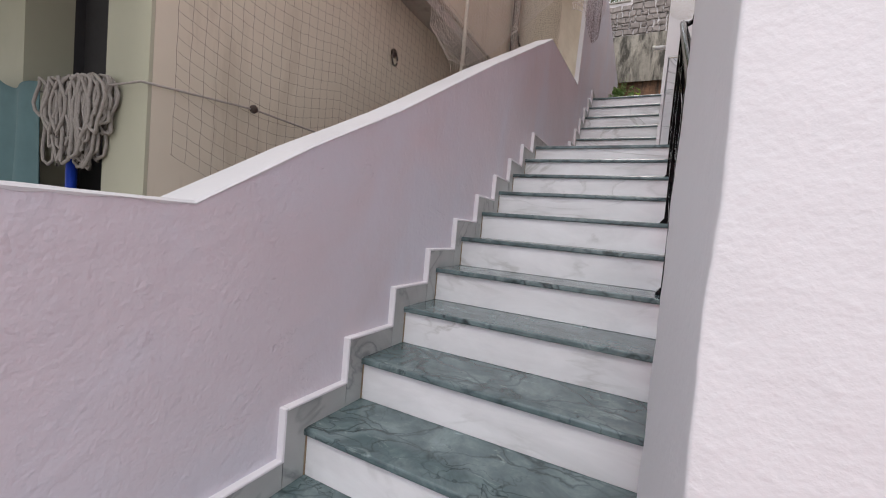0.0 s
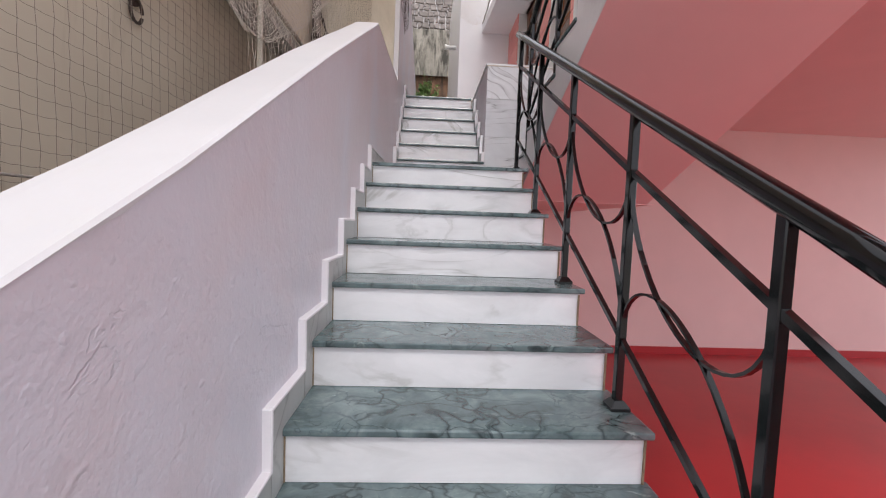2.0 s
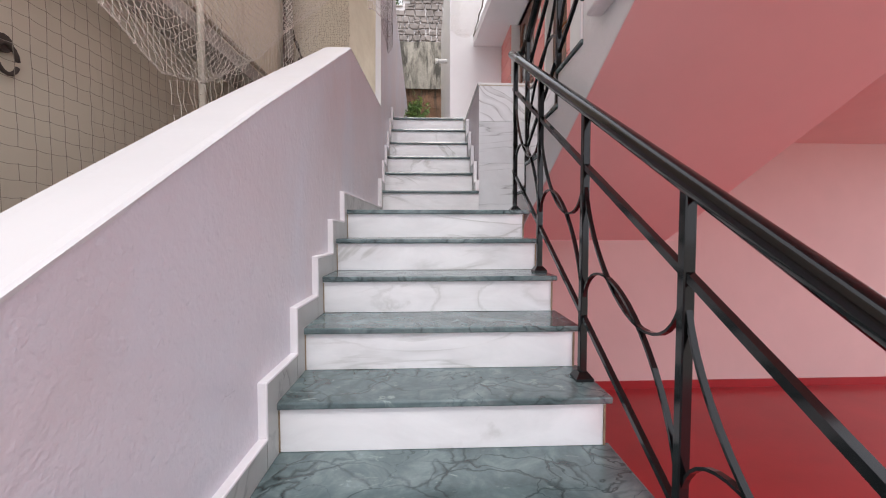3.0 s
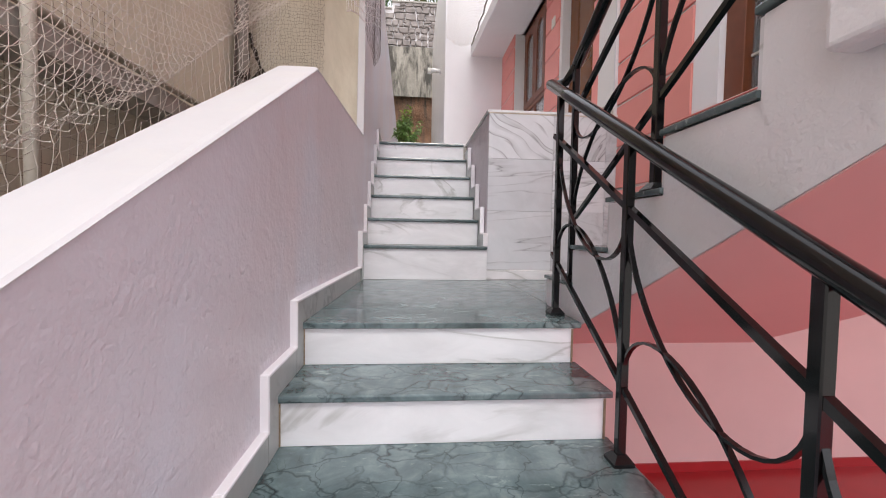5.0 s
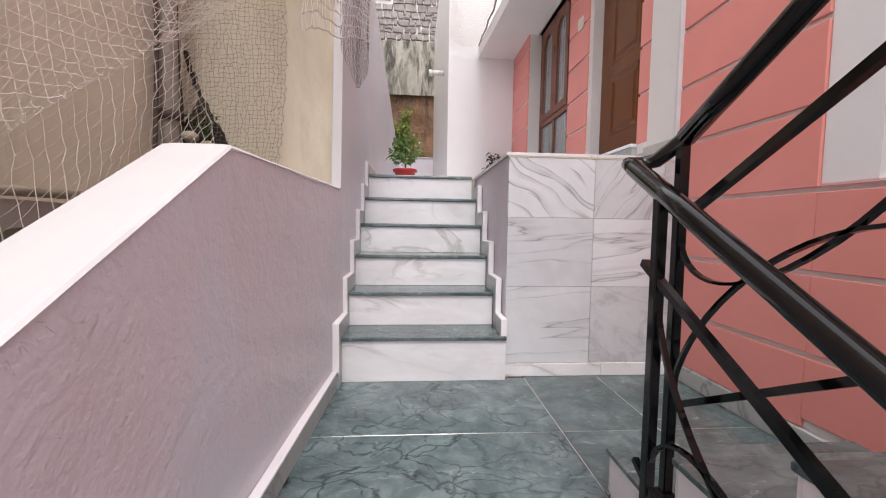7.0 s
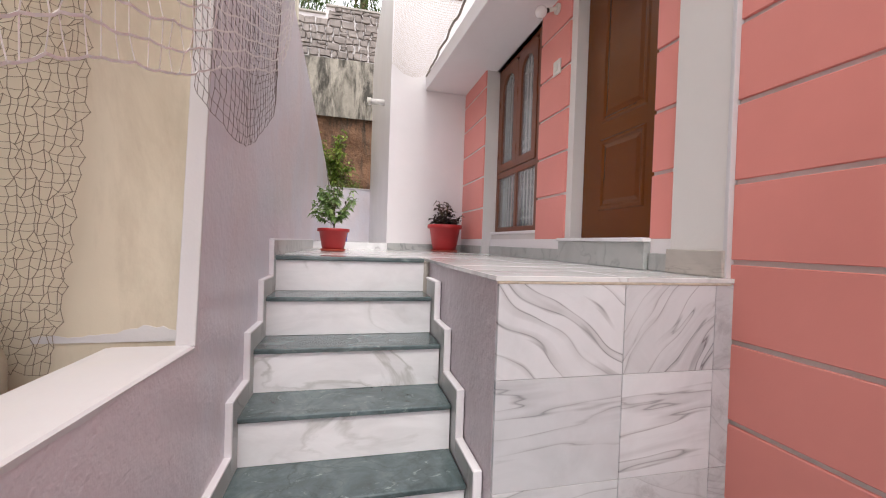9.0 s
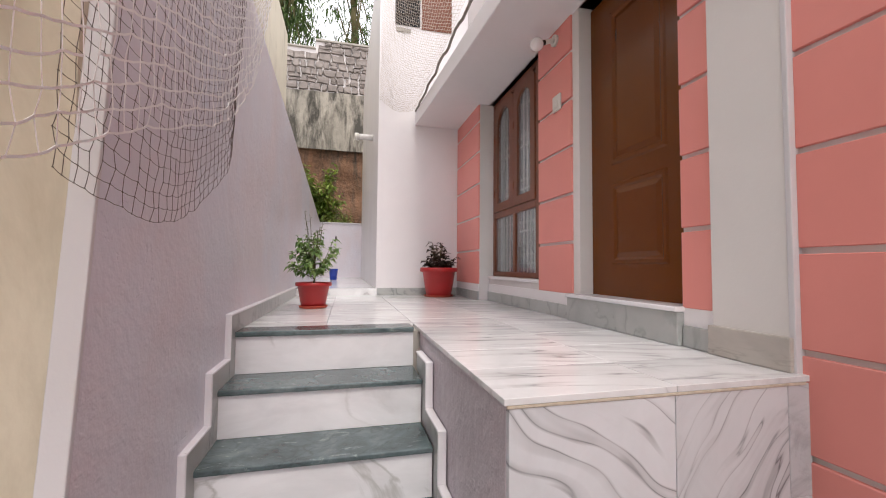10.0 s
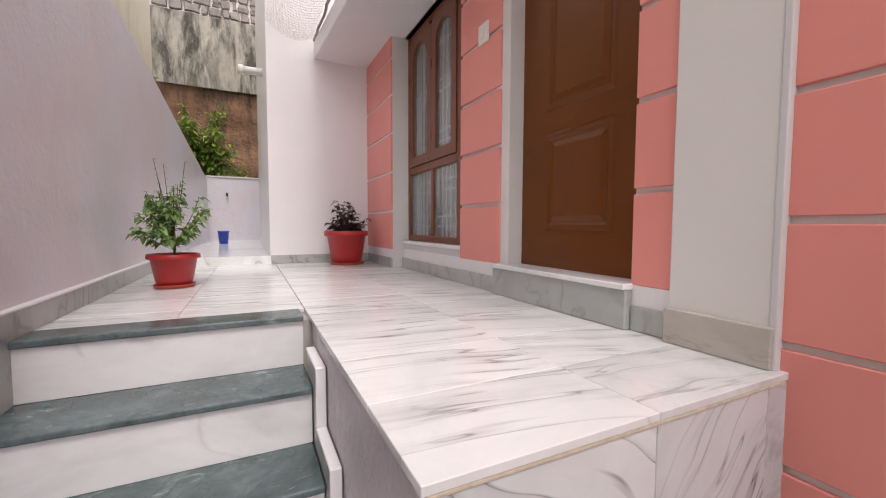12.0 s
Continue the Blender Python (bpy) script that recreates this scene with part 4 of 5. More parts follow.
# ---- potted plants ----
def leaf(bm, base, direction, length, width, droop=0.25, cup=0.15):
    d = Vector(direction).normalized()
    side = d.cross(Vector((0, 0, 1)))
    side = side.normalized() if side.length > 1e-3 else Vector((1, 0, 0))
    upv = side.cross(d).normalized()
    b = Vector(base)
    mid = b + d * length * 0.45 + upv * length * 0.05
    tip = b + d * length - Vector((0, 0, 1)) * length * droop
    v = [bm.verts.new(p) for p in (b, mid + side * width / 2 + upv * width * cup, mid, mid - side * width / 2 + upv * width * cup, tip)]
    for q in ((0, 1, 2), (0, 2, 3), (1, 4, 2), (2, 4, 3)):
        bm.faces.new([v[i] for i in q])


def pot(parent, cx, cy, z, r_top, h):
    s = r_top
    p = part("pot", lathe([(s * 0.62, z + 0.018), (s * 0.66, z + 0.022), (s * 0.70, z + h * 0.22), (s * 0.71, z + h * 0.235), (s * 0.86, z + h * 0.84), (s * 0.98, z + h * 0.86), (s * 1.0, z + h * 0.9), (s * 0.985, z + h * 0.99), (s * 0.96, z + h), (s * 0.90, z + h * 0.985), (s * 0.86, z + h * 0.9)], cx, cy), M_POT, parent)
    part("saucer", lathe([(s * 0.66, z + 0.001), (s * 0.74, z + 0.004), (s * 0.79, z + 0.022), (s * 0.77, z + 0.024), (s * 0.72, z + 0.012)], cx, cy), M_SAUCER, parent, "shallow orange-red saucer")
    part("soil", lathe([(s * 0.84, z + h * 0.86), (s * 0.80, z + h * 0.905), (s * 0.3, z + h * 0.92)], cx, cy), M_SOIL, p)
    return p


random.seed(11)
pl1 = thing("potted_plant", "leafy green herb in a red plastic pot", "plant", "potted plants")
PX, PY = -0.652, 7.85
pot(pl1, PX, PY, PLAT, 0.148, 0.215)
stems, leaves = bmesh.new(), bmesh.new()
tube([(PX, PY, PLAT + 0.19), (PX + 0.008, PY, PLAT + 0.26), (PX + 0.004, PY + 0.01, PLAT + 0.36)], 0.007, 7, stems)
branches = []
for i in range(40):
    a = random.uniform(0, 2 * math.pi)
    z0 = random.uniform(0.23, 0.38)
    reach = random.uniform(0.05, 0.2) * (1.0 if z0 < 0.36 else 0.7)
    rise = random.uniform(0.02, 0.40) * (1.1 - reach * 2.0)
    p0 = Vector((PX, PY, PLAT + z0))
    p2 = p0 + Vector((math.cos(a) * reach, math.sin(a) * reach, rise))
    p1 = (p0 + p2) / 2 + Vector((math.cos(a), math.sin(a), 0)) * reach * 0.22
    pts = [p0.lerp(p1, t).lerp(p1.lerp(p2, t), t) for t in (0, 0.25, 0.5, 0.75, 1)]
    tube(pts, 0.0022, 4, stems)
    for t in (0.3, 0.45, 0.6, 0.7, 0.8, 0.9, 1.0):
        q = p0.lerp(p1, t).lerp(p1.lerp(p2, t), t)
        for _ in range(2):
            b = a + random.uniform(-1.6, 1.6)
            ln = random.uniform(0.045, 0.078) * (1.0 if q.z < PLAT + 0.58 else 0.5)
            leaf(leaves, q, (math.cos(b), math.sin(b), random.uniform(-0.35, 0.5)), ln, ln * 0.62, random.uniform(0.1, 0.5))
for i in range(4):
    a = random.uniform(0, 6.28)
    p0 = Vector((PX + math.cos(a) * 0.05, PY + math.sin(a) * 0.05, PLAT + 0.55))
    p1 = p0 + Vector((math.cos(a) * 0.04, math.sin(a) * 0.04, random.uniform(0.15, 0.26)))
    tube([p0, p1], 0.0016, 4, stems)
    for t in (0.2, 0.4, 0.6, 0.75, 0.9, 1):
        b = random.uniform(0, 6.28)
        leaf(leaves, p0.lerp(p1, t), (math.cos(b), math.sin(b), 0.3), 0.022, 0.012)
part("stem", stems, M_STEM, pl1)
part("foliage", leaves, M_LEAF, pl1)

pl2 = thing("potted_plant", "dark wine-leaved coleus in a red plastic pot", "plant", "potted plants")
QX, QY = 0.688, 8.95
pot(pl2, QX, QY, PLAT, 0.225, 0.345)
stems, leaves = bmesh.new(), bmesh.new()
for i in range(26):
    a = random.uniform(0, 2 * math.pi)
    reach, rise = random.uniform(0.02, 0.2), random.uniform(0.06, 0.34)
    if reach > 0.13:
        rise *= 0.55
    p0 = Vector((QX, QY, PLAT + 0.30))
    p1 = p0 + Vector((math.cos(a) * reach, math.sin(a) * reach, rise))
    tube([p0, p1], 0.004, 5, stems)
    for t in (0.5, 0.7, 0.85, 1.0):
        for _ in range(2):
            b = a + random.uniform(-2, 2)
            ln = random.uniform(0.06, 0.10)
            leaf(leaves, p0.lerp(p1, t), (math.cos(b), math.sin(b), random.uniform(-0.3, 0.4)), ln, ln * 0.8, random.uniform(0.1, 0.4), 0.1)
part("stem", stems, M_STEM, pl2)
part("foliage", leaves, M_LEAFDARK, pl2)

# ---- blue bucket in the back passage ----
bk = thing("bucket", "small blue plastic bucket on the passage floor", "bucket")
bz = PLAT + 0.086
part("body", lathe([(0.062, bz), (0.066, bz + 0.01), (0.082, bz + 0.19), (0.09, bz + 0.195), (0.09, bz + 0.215), (0.082, bz + 0.212), (0.07, bz + 0.05)], -0.62, 12.4, 20), M_BLUE, bk)
part("handle", tube([(-0.62 + 0.088 * math.cos(a), 12.4 - 0.02, bz + 0.19 - 0.05 * math.sin(a)) for a in [math.pi * i / 10 for i in range(11)]], 0.003, 6), M_WHITEPIPE, bk)
pn = thing("outlet_pipe", "white pipe stub projecting from the side wall", "pipe")
part("stub", tube([(-0.03, 10.3, 5.80), (-0.24, 10.3, 5.80)], 0.045, 18), M_WHITEPIPE, pn)
part("cap", tube([(-0.24, 10.3, 5.80), (-0.30, 10.3, 5.80)], 0.056, 18), M_PLASTIC, pn)
sp = thing("tap_stub", "small dark tap stub on the low wall", "tap")
part("spout", tube([(-0.62, 14.0, 4.55), (-0.62, 13.9, 4.55), (-0.62, 13.88, 4.5)], 0.018, 10), M_RUST, sp)


# ---- nets ----
def curve_at(pts, s):
    """A smooth line through points, s from 0 to 1."""
    f = s * (len(pts) - 1)
    i = min(int(f), len(pts) - 2)
    t = f - i
    p = [Vector(pts[max(0, min(len(pts) - 1, j))]) for j in (i - 1, i, i + 1, i + 2)]
    return 0.5 * ((2 * p[1]) + (p[2] - p[0]) * t + (2 * p[0] - 5 * p[1] + 4 * p[2] - p[3]) * t * t + (3 * p[1] - p[0] - 3 * p[2] + p[3]) * t ** 3)


def net(name, label, surface, nu, nv, r, mat, keep=lambda u, v: True, jitter=0.006, knots=True, seed=1, cross=None):
    """A knotted net: twine along both sets of diagonals of a sheet, a bead at each knot."""
    rnd = random.Random(seed)
    nodes = {}
    for i in range(nu + 1):
        for j in range(nv + 1):
            u, v = i / nu, j / nv
            if keep(u, v):
                nodes[i, j] = surface(u, v) + Vector((rnd.uniform(-1, 1), rnd.uniform(-1, 1), rnd.uniform(-1, 1))) * jitter
    verts, faces = [], []
    for (i, j), p in nodes.items():
        for q in ((i + 1, j), (i, j + 1)):
            if q in nodes and rnd.random() > 0.012:
                a, b = p, nodes[q]
                d = (b - a).normalized()
                s = d.orthogonal().normalized()
                w = d.cross(s)
                m = (a + b) / 2 - Vector((0, 0, 1)) * (b - a).length * 0.05
                k, rr = len(verts), cross if cross and q[0] == i else r
                for c in (a, m, b):
                    for t in range(3):
                        verts.append(c + (s * math.cos(t * 2.0944) + w * math.sin(t * 2.0944)) * rr)
                for h in (0, 3):
                    for t in range(3):
                        t2 = (t + 1) % 3
                        faces.append((k + h + t, k + h + t2, k + h + 3 + t2, k + h + 3 + t))
        if knots:
            k, R = len(verts), (cross or r) * 2.6
            verts += [p + Vector(o) * R for o in ((1, 0, 0), (-1, 0, 0), (0, 1, 0), (0, -1, 0), (0, 0, 1), (0, 0, -1))]
            faces += [(k + a, k + b, k + c) for a, b, c in ((0, 2, 4), (2, 1, 4), (1, 3, 4), (3, 0, 4), (2, 0, 5), (1, 2, 5), (3, 1, 5), (0, 3, 5))]
    me = bpy.data.meshes.new(name)
    me.from_pydata(verts, [], faces)
    me.materials.append(mat)
    return tagged(new(name, me), label, "net")


SAG = [(2.50, 2.70), (2.8, 2.58), (3.1, 2.66), (3.4, 2.84), (3.7, 3.02), (4.0, 3.27), (4.3, 3.53), (4.6, 3.80), (4.9, 4.08), (5.2, 4.40), (5.5, 4.7)]


def sag_at(y):
    """Height of the lowest line of the slack net above the gap between the houses."""
    return float(np.interp(y, [p[0] for p in SAG], [p[1] for p in SAG]))


def diagonal(surface):
    """Turns a sheet's grid to a diamond mesh."""
    def turned(u, v):
        return surface(0.5 + (u - v) * 0.98, u + v - 0.5)
    return turned, lambda u, v: 0 <= 0.5 + (u - v) * 0.98 <= 1 and 0 <= u + v - 0.5 <= 1


def curtain_net(u, v):
    y = 2.5 + 2.95 * u
    lift = max(0.0, u - 0.5) / 0.5
    x = -1.48 + 0.36 * lift ** 1.5 - 0.09 * math.sin(math.pi * v) + 0.10 * v + 0.025 * math.sin(9 * u + 5 * v)
    return Vector((x, y + 0.35 * v * (1 - u), sag_at(y) + 2.3 * v ** 1.15 + 0.02 * math.sin(17 * u)))
slack, slack_keep = diagonal(curtain_net)
net("bird_net", "pale knotted nylon net sagging between the two houses", slack, 92, 92, 0.0011, M_NETPALE, keep=slack_keep, jitter=0.004, seed=2)
def fold_under(u, v):
    y = 2.5 + 2.95 * u
    lift = max(0.0, u - 0.5) / 0.5
    return Vector((-1.48 + 0.36 * lift ** 1.5 - 0.16 * v, y + 0.25 * v * (1 - u), sag_at(y) + 0.01 - 0.02 * math.sin(math.pi * v) + 0.5 * v * v + 0.05 * math.sin(21 * u) * v))
net("bird_net", "doubled fold of the slack net", fold_under, 84, 16, 0.0011, M_NETPALE, jitter=0.005, seed=12)
def hanging(u, v):
    y = 2.92 + 1.83 * u
    lift = max(0.0, (y - 3.98) / 1.47)
    return Vector((-1.52 + 0.30 * lift ** 1.5 + 0.05 * math.sin(9 * u + 5 * v) * v, y + 0.05 * math.sin(13 * u + 3 * v) * v, sag_at(y) - 0.01 - 0.85 * v * (1 - 0.3 * u)))
net("bird_net", "lower part of the net hanging slack behind the parapet", hanging, 44, 19, 0.0011, M_NETPALE, seed=3)
LOBE = [(-0.98, 4.66, 3.84), (-0.95, 4.9, 3.95), (-0.92, 5.2, 4.08), (-0.90, 5.5, 4.19), (-0.89, 5.86, 4.36), (-0.89, 6.2, 4.52), (-0.90, 6.55, 4.76), (-0.91, 6.85, 5.04), (-0.92, 7.08, 5.36), (-0.92, 7.2, 5.7)]
def lobe(u, v):
    a = curve_at(LOBE, u)
    return Vector((a.x - 0.015 * math.sin(3 * v + 9 * u), a.y - 0.15 * v * (1 - u), a.z + v * (5.95 - 0.3 * u - 0.75 * a.z + 0.55) * 0.8 + 0.018 * math.sin(23 * u + 2 * v)))
net("bird_net", "white twine net hanging in front of the lavender wall", lobe, 58, 46, 0.0032, M_NETWHITE, jitter=0.007, seed=4, cross=0.0013)
# part of the net in shadow: its shade is put into the twine colour
HEM = [(5.27, 4.05), (5.4, 4.02), (5.6, 3.985), (5.8, 4.005), (6.0, 4.07), (6.2, 4.19), (6.35, 4.30), (6.42, 4.5), (6.48, 4.68)]
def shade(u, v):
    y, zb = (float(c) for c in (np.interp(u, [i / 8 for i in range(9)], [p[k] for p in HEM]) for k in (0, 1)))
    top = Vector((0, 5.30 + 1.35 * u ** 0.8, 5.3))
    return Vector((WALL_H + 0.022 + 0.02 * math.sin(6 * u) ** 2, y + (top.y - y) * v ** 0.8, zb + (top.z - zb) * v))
net("bird_net", "shaded part of the knotted net, in darkened twine, close to the lavender wall", shade, 34, 32, 0.0009, M_NETSHADE, jitter=0.004, seed=5)
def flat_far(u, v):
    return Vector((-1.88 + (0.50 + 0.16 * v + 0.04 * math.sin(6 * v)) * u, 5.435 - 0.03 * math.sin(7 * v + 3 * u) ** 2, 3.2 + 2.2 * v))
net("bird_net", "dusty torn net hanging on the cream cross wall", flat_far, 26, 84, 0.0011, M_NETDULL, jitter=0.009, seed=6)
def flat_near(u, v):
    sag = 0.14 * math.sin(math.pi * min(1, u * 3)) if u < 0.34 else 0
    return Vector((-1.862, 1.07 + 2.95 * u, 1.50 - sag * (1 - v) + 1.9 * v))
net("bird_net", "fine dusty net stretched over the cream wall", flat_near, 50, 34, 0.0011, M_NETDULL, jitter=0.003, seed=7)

# ---- neighbour's fittings ----
ledge = thing("concrete_ledge", "weathered concrete sunshade ledge on the cream wall", "ledge")
bm = box(-1.9, -1.70, 2.25, 4.75, 3.04, 3.13)
bmesh.ops.subdivide_edges(bm, edges=bm.edges[:], cuts=14, use_grid_fill=True)
for v in bm.verts:
    v.co += noise.noise_vector(v.co * 9) * 0.012
part("slab", bm, M_CONC, ledge)
part("edge_pipe", tube([(-1.69, 2.2, 3.14), (-1.688, 3.2, 3.145), (-1.69, 4.0, 3.15), (-1.69, 4.8, 3.16)], 0.016, 10), M_CREAMPIPE, ledge)
pole = thing("net_pole", "thin cream pole holding up the net", "pole")
part("pole_shaft", tube([(-1.665, 3.41, 0.0), (-1.665, 3.41, 6.4)], 0.018, 12), M_POLE, pole)
dp = thing("drain_pipe", "old grey drain pipe on the cream wall", "pipe")
part("pipe_shaft", tube([(-1.83, 5.22, 0.0), (-1.83, 5.22, 6.0)], 0.045, 16), M_GREYPIPE, dp)
for zz in (3.6, 5.2):
    part("bracket", tube([(-1.83, 5.22, zz), (-1.83, 5.22, zz + 0.05)], 0.053, 16), M_RUST, dp)
cb = thing("cable_bundle", "dark cables hanging beside the drain pipe", "cable")
for i, (yy, xx) in enumerate(((5.30, -1.82), (5.34, -1.85), (5.12, -1.84))):
    part("cable", tube([(xx, yy + 0.03 * math.sin(i * 2 + k * 0.9), 2.8 + 0.3 * k) for k in range(11)], 0.011, 7), M_RUST, cb)
crev = thing("crevice_plants", "dry weeds growing from a dark crevice", "weeds")
bm = bmesh.new()
bmesh.ops.create_icosphere(bm, subdivisions=3, radius=1.0)
for v in bm.verts:
    v.co = Vector((-1.76 + 0.13 * v.co.x, 5.36 + 0.09 * v.co.y, 3.38 + 0.20 * v.co.z)) + noise.noise_vector(v.co * 3) * 0.05
part("soil_clump", bm, M_DARKGAP, crev)
bm = bmesh.new()
for i in range(90):
    p = Vector((-1.76 + random.uniform(-0.12, 0.12), 5.31 + random.uniform(-0.05, 0.05), 3.56 + random.uniform(-0.08, 0.10)))
    leaf(bm, p, (random.uniform(-1, 1), random.uniform(-1, 1), random.uniform(-0.2, 0.8)), random.uniform(0.03, 0.07), 0.018)
part("weed_leaves", bm, M_TREE, crev)
for i, (yy, zz, rr) in enumerate(((-1.84, 3.50, 0.035), (-1.76, 3.53, 0.042), (-1.67, 3.49, 0.03))):
    bm = bmesh.new()
    bmesh.ops.create_icosphere(bm, subdivisions=2, radius=rr, matrix=Matrix.Translation((yy, 5.28, zz)) @ Matrix.Diagonal((1, 1.3, 0.8, 1)))
    part("stone", bm, M_CREAMPIPE, crev)
strip = thing("broken_plaster_edge", "broken dark edge of fallen plaster beside the drain pipe", "plaster")
rnd = random.Random(31)
run = [(-1.87 + 0.24 * (i / 26) ** 1.4, 4.06 - 0.56 * i / 26) for i in range(27)]
inner = [(x - rnd.uniform(0.004, 0.016), z + rnd.uniform(-0.006, 0.006)) for x, z in run]
outer = [(x + rnd.uniform(0.006, 0.026), z + rnd.uniform(-0.006, 0.006)) for x, z in run]
bm = bmesh.new()
for y in (5.445, 5.458):
    a, b = ([bm.verts.new((x, y, z)) for x, z in side] for side in (inner, outer))
    for i in range(26):
        bm.faces.new((a[i], a[i + 1], b[i + 1], b[i]))
part("plaster_edge", bm, M_DARKGAP, strip)
# the hole has no depth: a thin sheet carries its shade as dark colour
part("exposed_render", prism([(-1.895, 3.62), (-1.80, 3.78), (-1.74, 3.66), (-1.68, 3.60), (-1.645, 3.5), (-1.66, 3.28), (-1.895, 3.28)], 5.4485, 5.4575, "y"), M_DARKGAP, strip, "flat dark patch for the shade in a plaster hole")
wp = thing("waste_pipe", "cream pipe elbow with a capped end on the next house", "pipe")
part("elbow", tube([(-1.62, 5.455, 3.36), (-1.58, 5.36, 3.36), (-1.50, 5.31, 3.34), (-1.46, 5.30, 3.26), (-1.46, 5.30, 2.6)], 0.06, 18), M_CREAMPIPE, wp)
part("cap", tube([(-1.60, 5.33, 3.34), (-1.565, 5.25, 3.33)], 0.075, 20), M_CREAMPIPE, wp)

line = thing("clothes_line", "thin brown washing line tied to a wall hook", "rope")
part("line_rope", tube([(-3.7, 0.93, 1.87), (-2.9, 0.93, 1.80), (-2.45, 0.93, 1.775), (-1.89, 0.955, 1.775), (-1.86, 1.45, 1.81), (-1.86, 2.1, 1.80), (-1.86, 2.9, 1.82)], 0.005, 7), M_ROPE, line)
bm = bmesh.new()
bmesh.ops.create_icosphere(bm, subdivisions=2, radius=0.022, matrix=Matrix.Translation((-1.86, 1.45, 1.812)))
part("knot", bm, M_RUST, line)
ring = thing("wall_ring", "rusty iron ring fixed in the cream wall", "hook")
part("ring_bar", tube([(-1.89 + 0.01, 2.66 + 0.035 * math.cos(a), 2.57 + 0.05 * math.sin(a)) for a in [2 * math.pi * i / 16 for i in range(16)]], 0.007, 7), M_RUST, ring)
part("plate", tube([(-1.899, 2.66, 2.62), (-1.885, 2.66, 2.62)], 0.03, 12), M_RUST, ring)

mop = thing("rope_hank", "thick hank of grey cotton rope over the washing line", "rope")
view = Vector((0.0, 1.0, 0))
across = Vector((0.97, 0.10, 0)).normalized()
C0 = Vector((-2.37, 0.93, 1.80))
for i in range(96):
    o = random.uniform(-0.21, 0.21)
    depth = random.uniform(-0.045, 0.045)
    drop = (0.40 if -0.2 < o < 0.12 else 0.26) * random.uniform(0.55, 1.02)
    wd = random.uniform(0.03, 0.06)
    c = C0 + across * o + view * depth
    pts = []
    for k in range(15):
        a = 2 * math.pi * k / 14
        pts.append(c + across * (wd * math.sin(a) + 0.02 * math.sin(3 * a + i)) + Vector((0, 0, 1)) * (0.02 - drop / 2 + drop / 2 * math.cos(a)))
    part("rope_strand", tube(pts, 0.0075, 6), M_ROPE, mop)
cl = thing("hanging_cloth", "faded teal cloth hung over the washing line", "cloth")
bm = bmesh.new()
g = [[bm.verts.new(Vector((-3.60 + 0.90 * i / 24, 0.90 + 0.03 * math.sin(i * 0.9) * (0.3 + j / 12), 1.90 - 0.09 * i / 24 - 0.80 * j / 12 - 0.02 * math.sin(i * 0.5)))) for j in range(13)] for i in range(25)]
for i in range(24):
    for j in range(12):
        bm.faces.new((g[i][j], g[i + 1][j], g[i + 1][j + 1], g[i][j + 1])).smooth = True
clo = part("cloth", bm, M_CLOTH, cl)
so = clo.modifiers.new("thickness", "SOLIDIFY")
so.thickness = 0.004
bp = thing("blue_pipe", "bright blue plastic pipe standing in the doorway", "pipe")
part("pipe_shaft", tube([(-2.52, 0.97, -0.004), (-2.52, 0.97, 1.62)], 0.022, 12), M_BLUE, bp)

rnd = random.Random(9)
low_edge = [(-1.44, 3.279), (-1.03, 3.279)]
top_edge = [(-1.03 - 0.41 * i / 22, 3.295 + 0.010 * rnd.random() + 0.03 * math.exp(-((i - 5) / 5) ** 2)) for i in range(23)]
part("paint_smear", prism(low_edge + top_edge, 5.4565, 5.4595, "y"), M_CAP, nb, "smeared white paint")

# ---- balcony above the entrance ----
bal = structure(new("balcony_upper"), "upper balcony with a netted opening and brown door", "balcony")
part("balcony_door", box(0.50, 0.90, 9.235, 9.249, 6.93, 8.2, 0.003, 1), M_FRAME, bal, "brown wooden balcony door")
part("grille_frame", box(0.16, 0.48, 9.238, 9.249, 6.95, 8.2), M_CURTAIN, bal)
bm = bmesh.new()
for k in range(5):
    tube([(0.17, 9.225, 6.98 + 0.09 * k), (0.48, 9.225, 6.98 + 0.09 * k + 0.05 * (k % 2))], 0.008, 6, bm)
for c in (0.25, 0.39):
    tube([(c + 0.07 * math.cos(a), 9.222, 7.16 + 0.12 * math.sin(a)) for a in [2 * math.pi * i / 18 for i in range(19)]], 0.008, 6, bm)
part("grille_bars", bm, M_RUST, bal)
part("vent_block", box(0.17, 0.36, 9.236, 9.249, 6.86, 6.91), M_CONC, bal)
def bal_net(u, v):
    e = Vector((0.43, 9.2 - 2.6 * v, 5.86 + 0.02 * math.sin(8 * v)))
    w = Vector((-0.02, 9.22 - 0.3 * v, 5.95 + 1.6 * v))
    p = w.lerp(e, u)
    return p - Vector((0, 0.06, 0.12)) * math.sin(math.pi * u)
net("balcony_net", "fine white net hung across the balcony edge", bal_net, 36, 60, 0.0017, M_NETPALE, jitter=0.004, knots=False, seed=8)
cord = thing("slab_cord", "frayed grey rope along the balcony slab edge", "rope")
part("rope_body", tube([(0.428 + 0.006 * math.sin(i * 1.1) + 0.016 * i / 12, 9.2 - 0.08 * i, 5.83 + 0.010 * math.sin(i * 0.9) + 0.006 * math.sin(i * 2.3)) for i in range(50)], 0.013, 8), M_ROPE, cord)

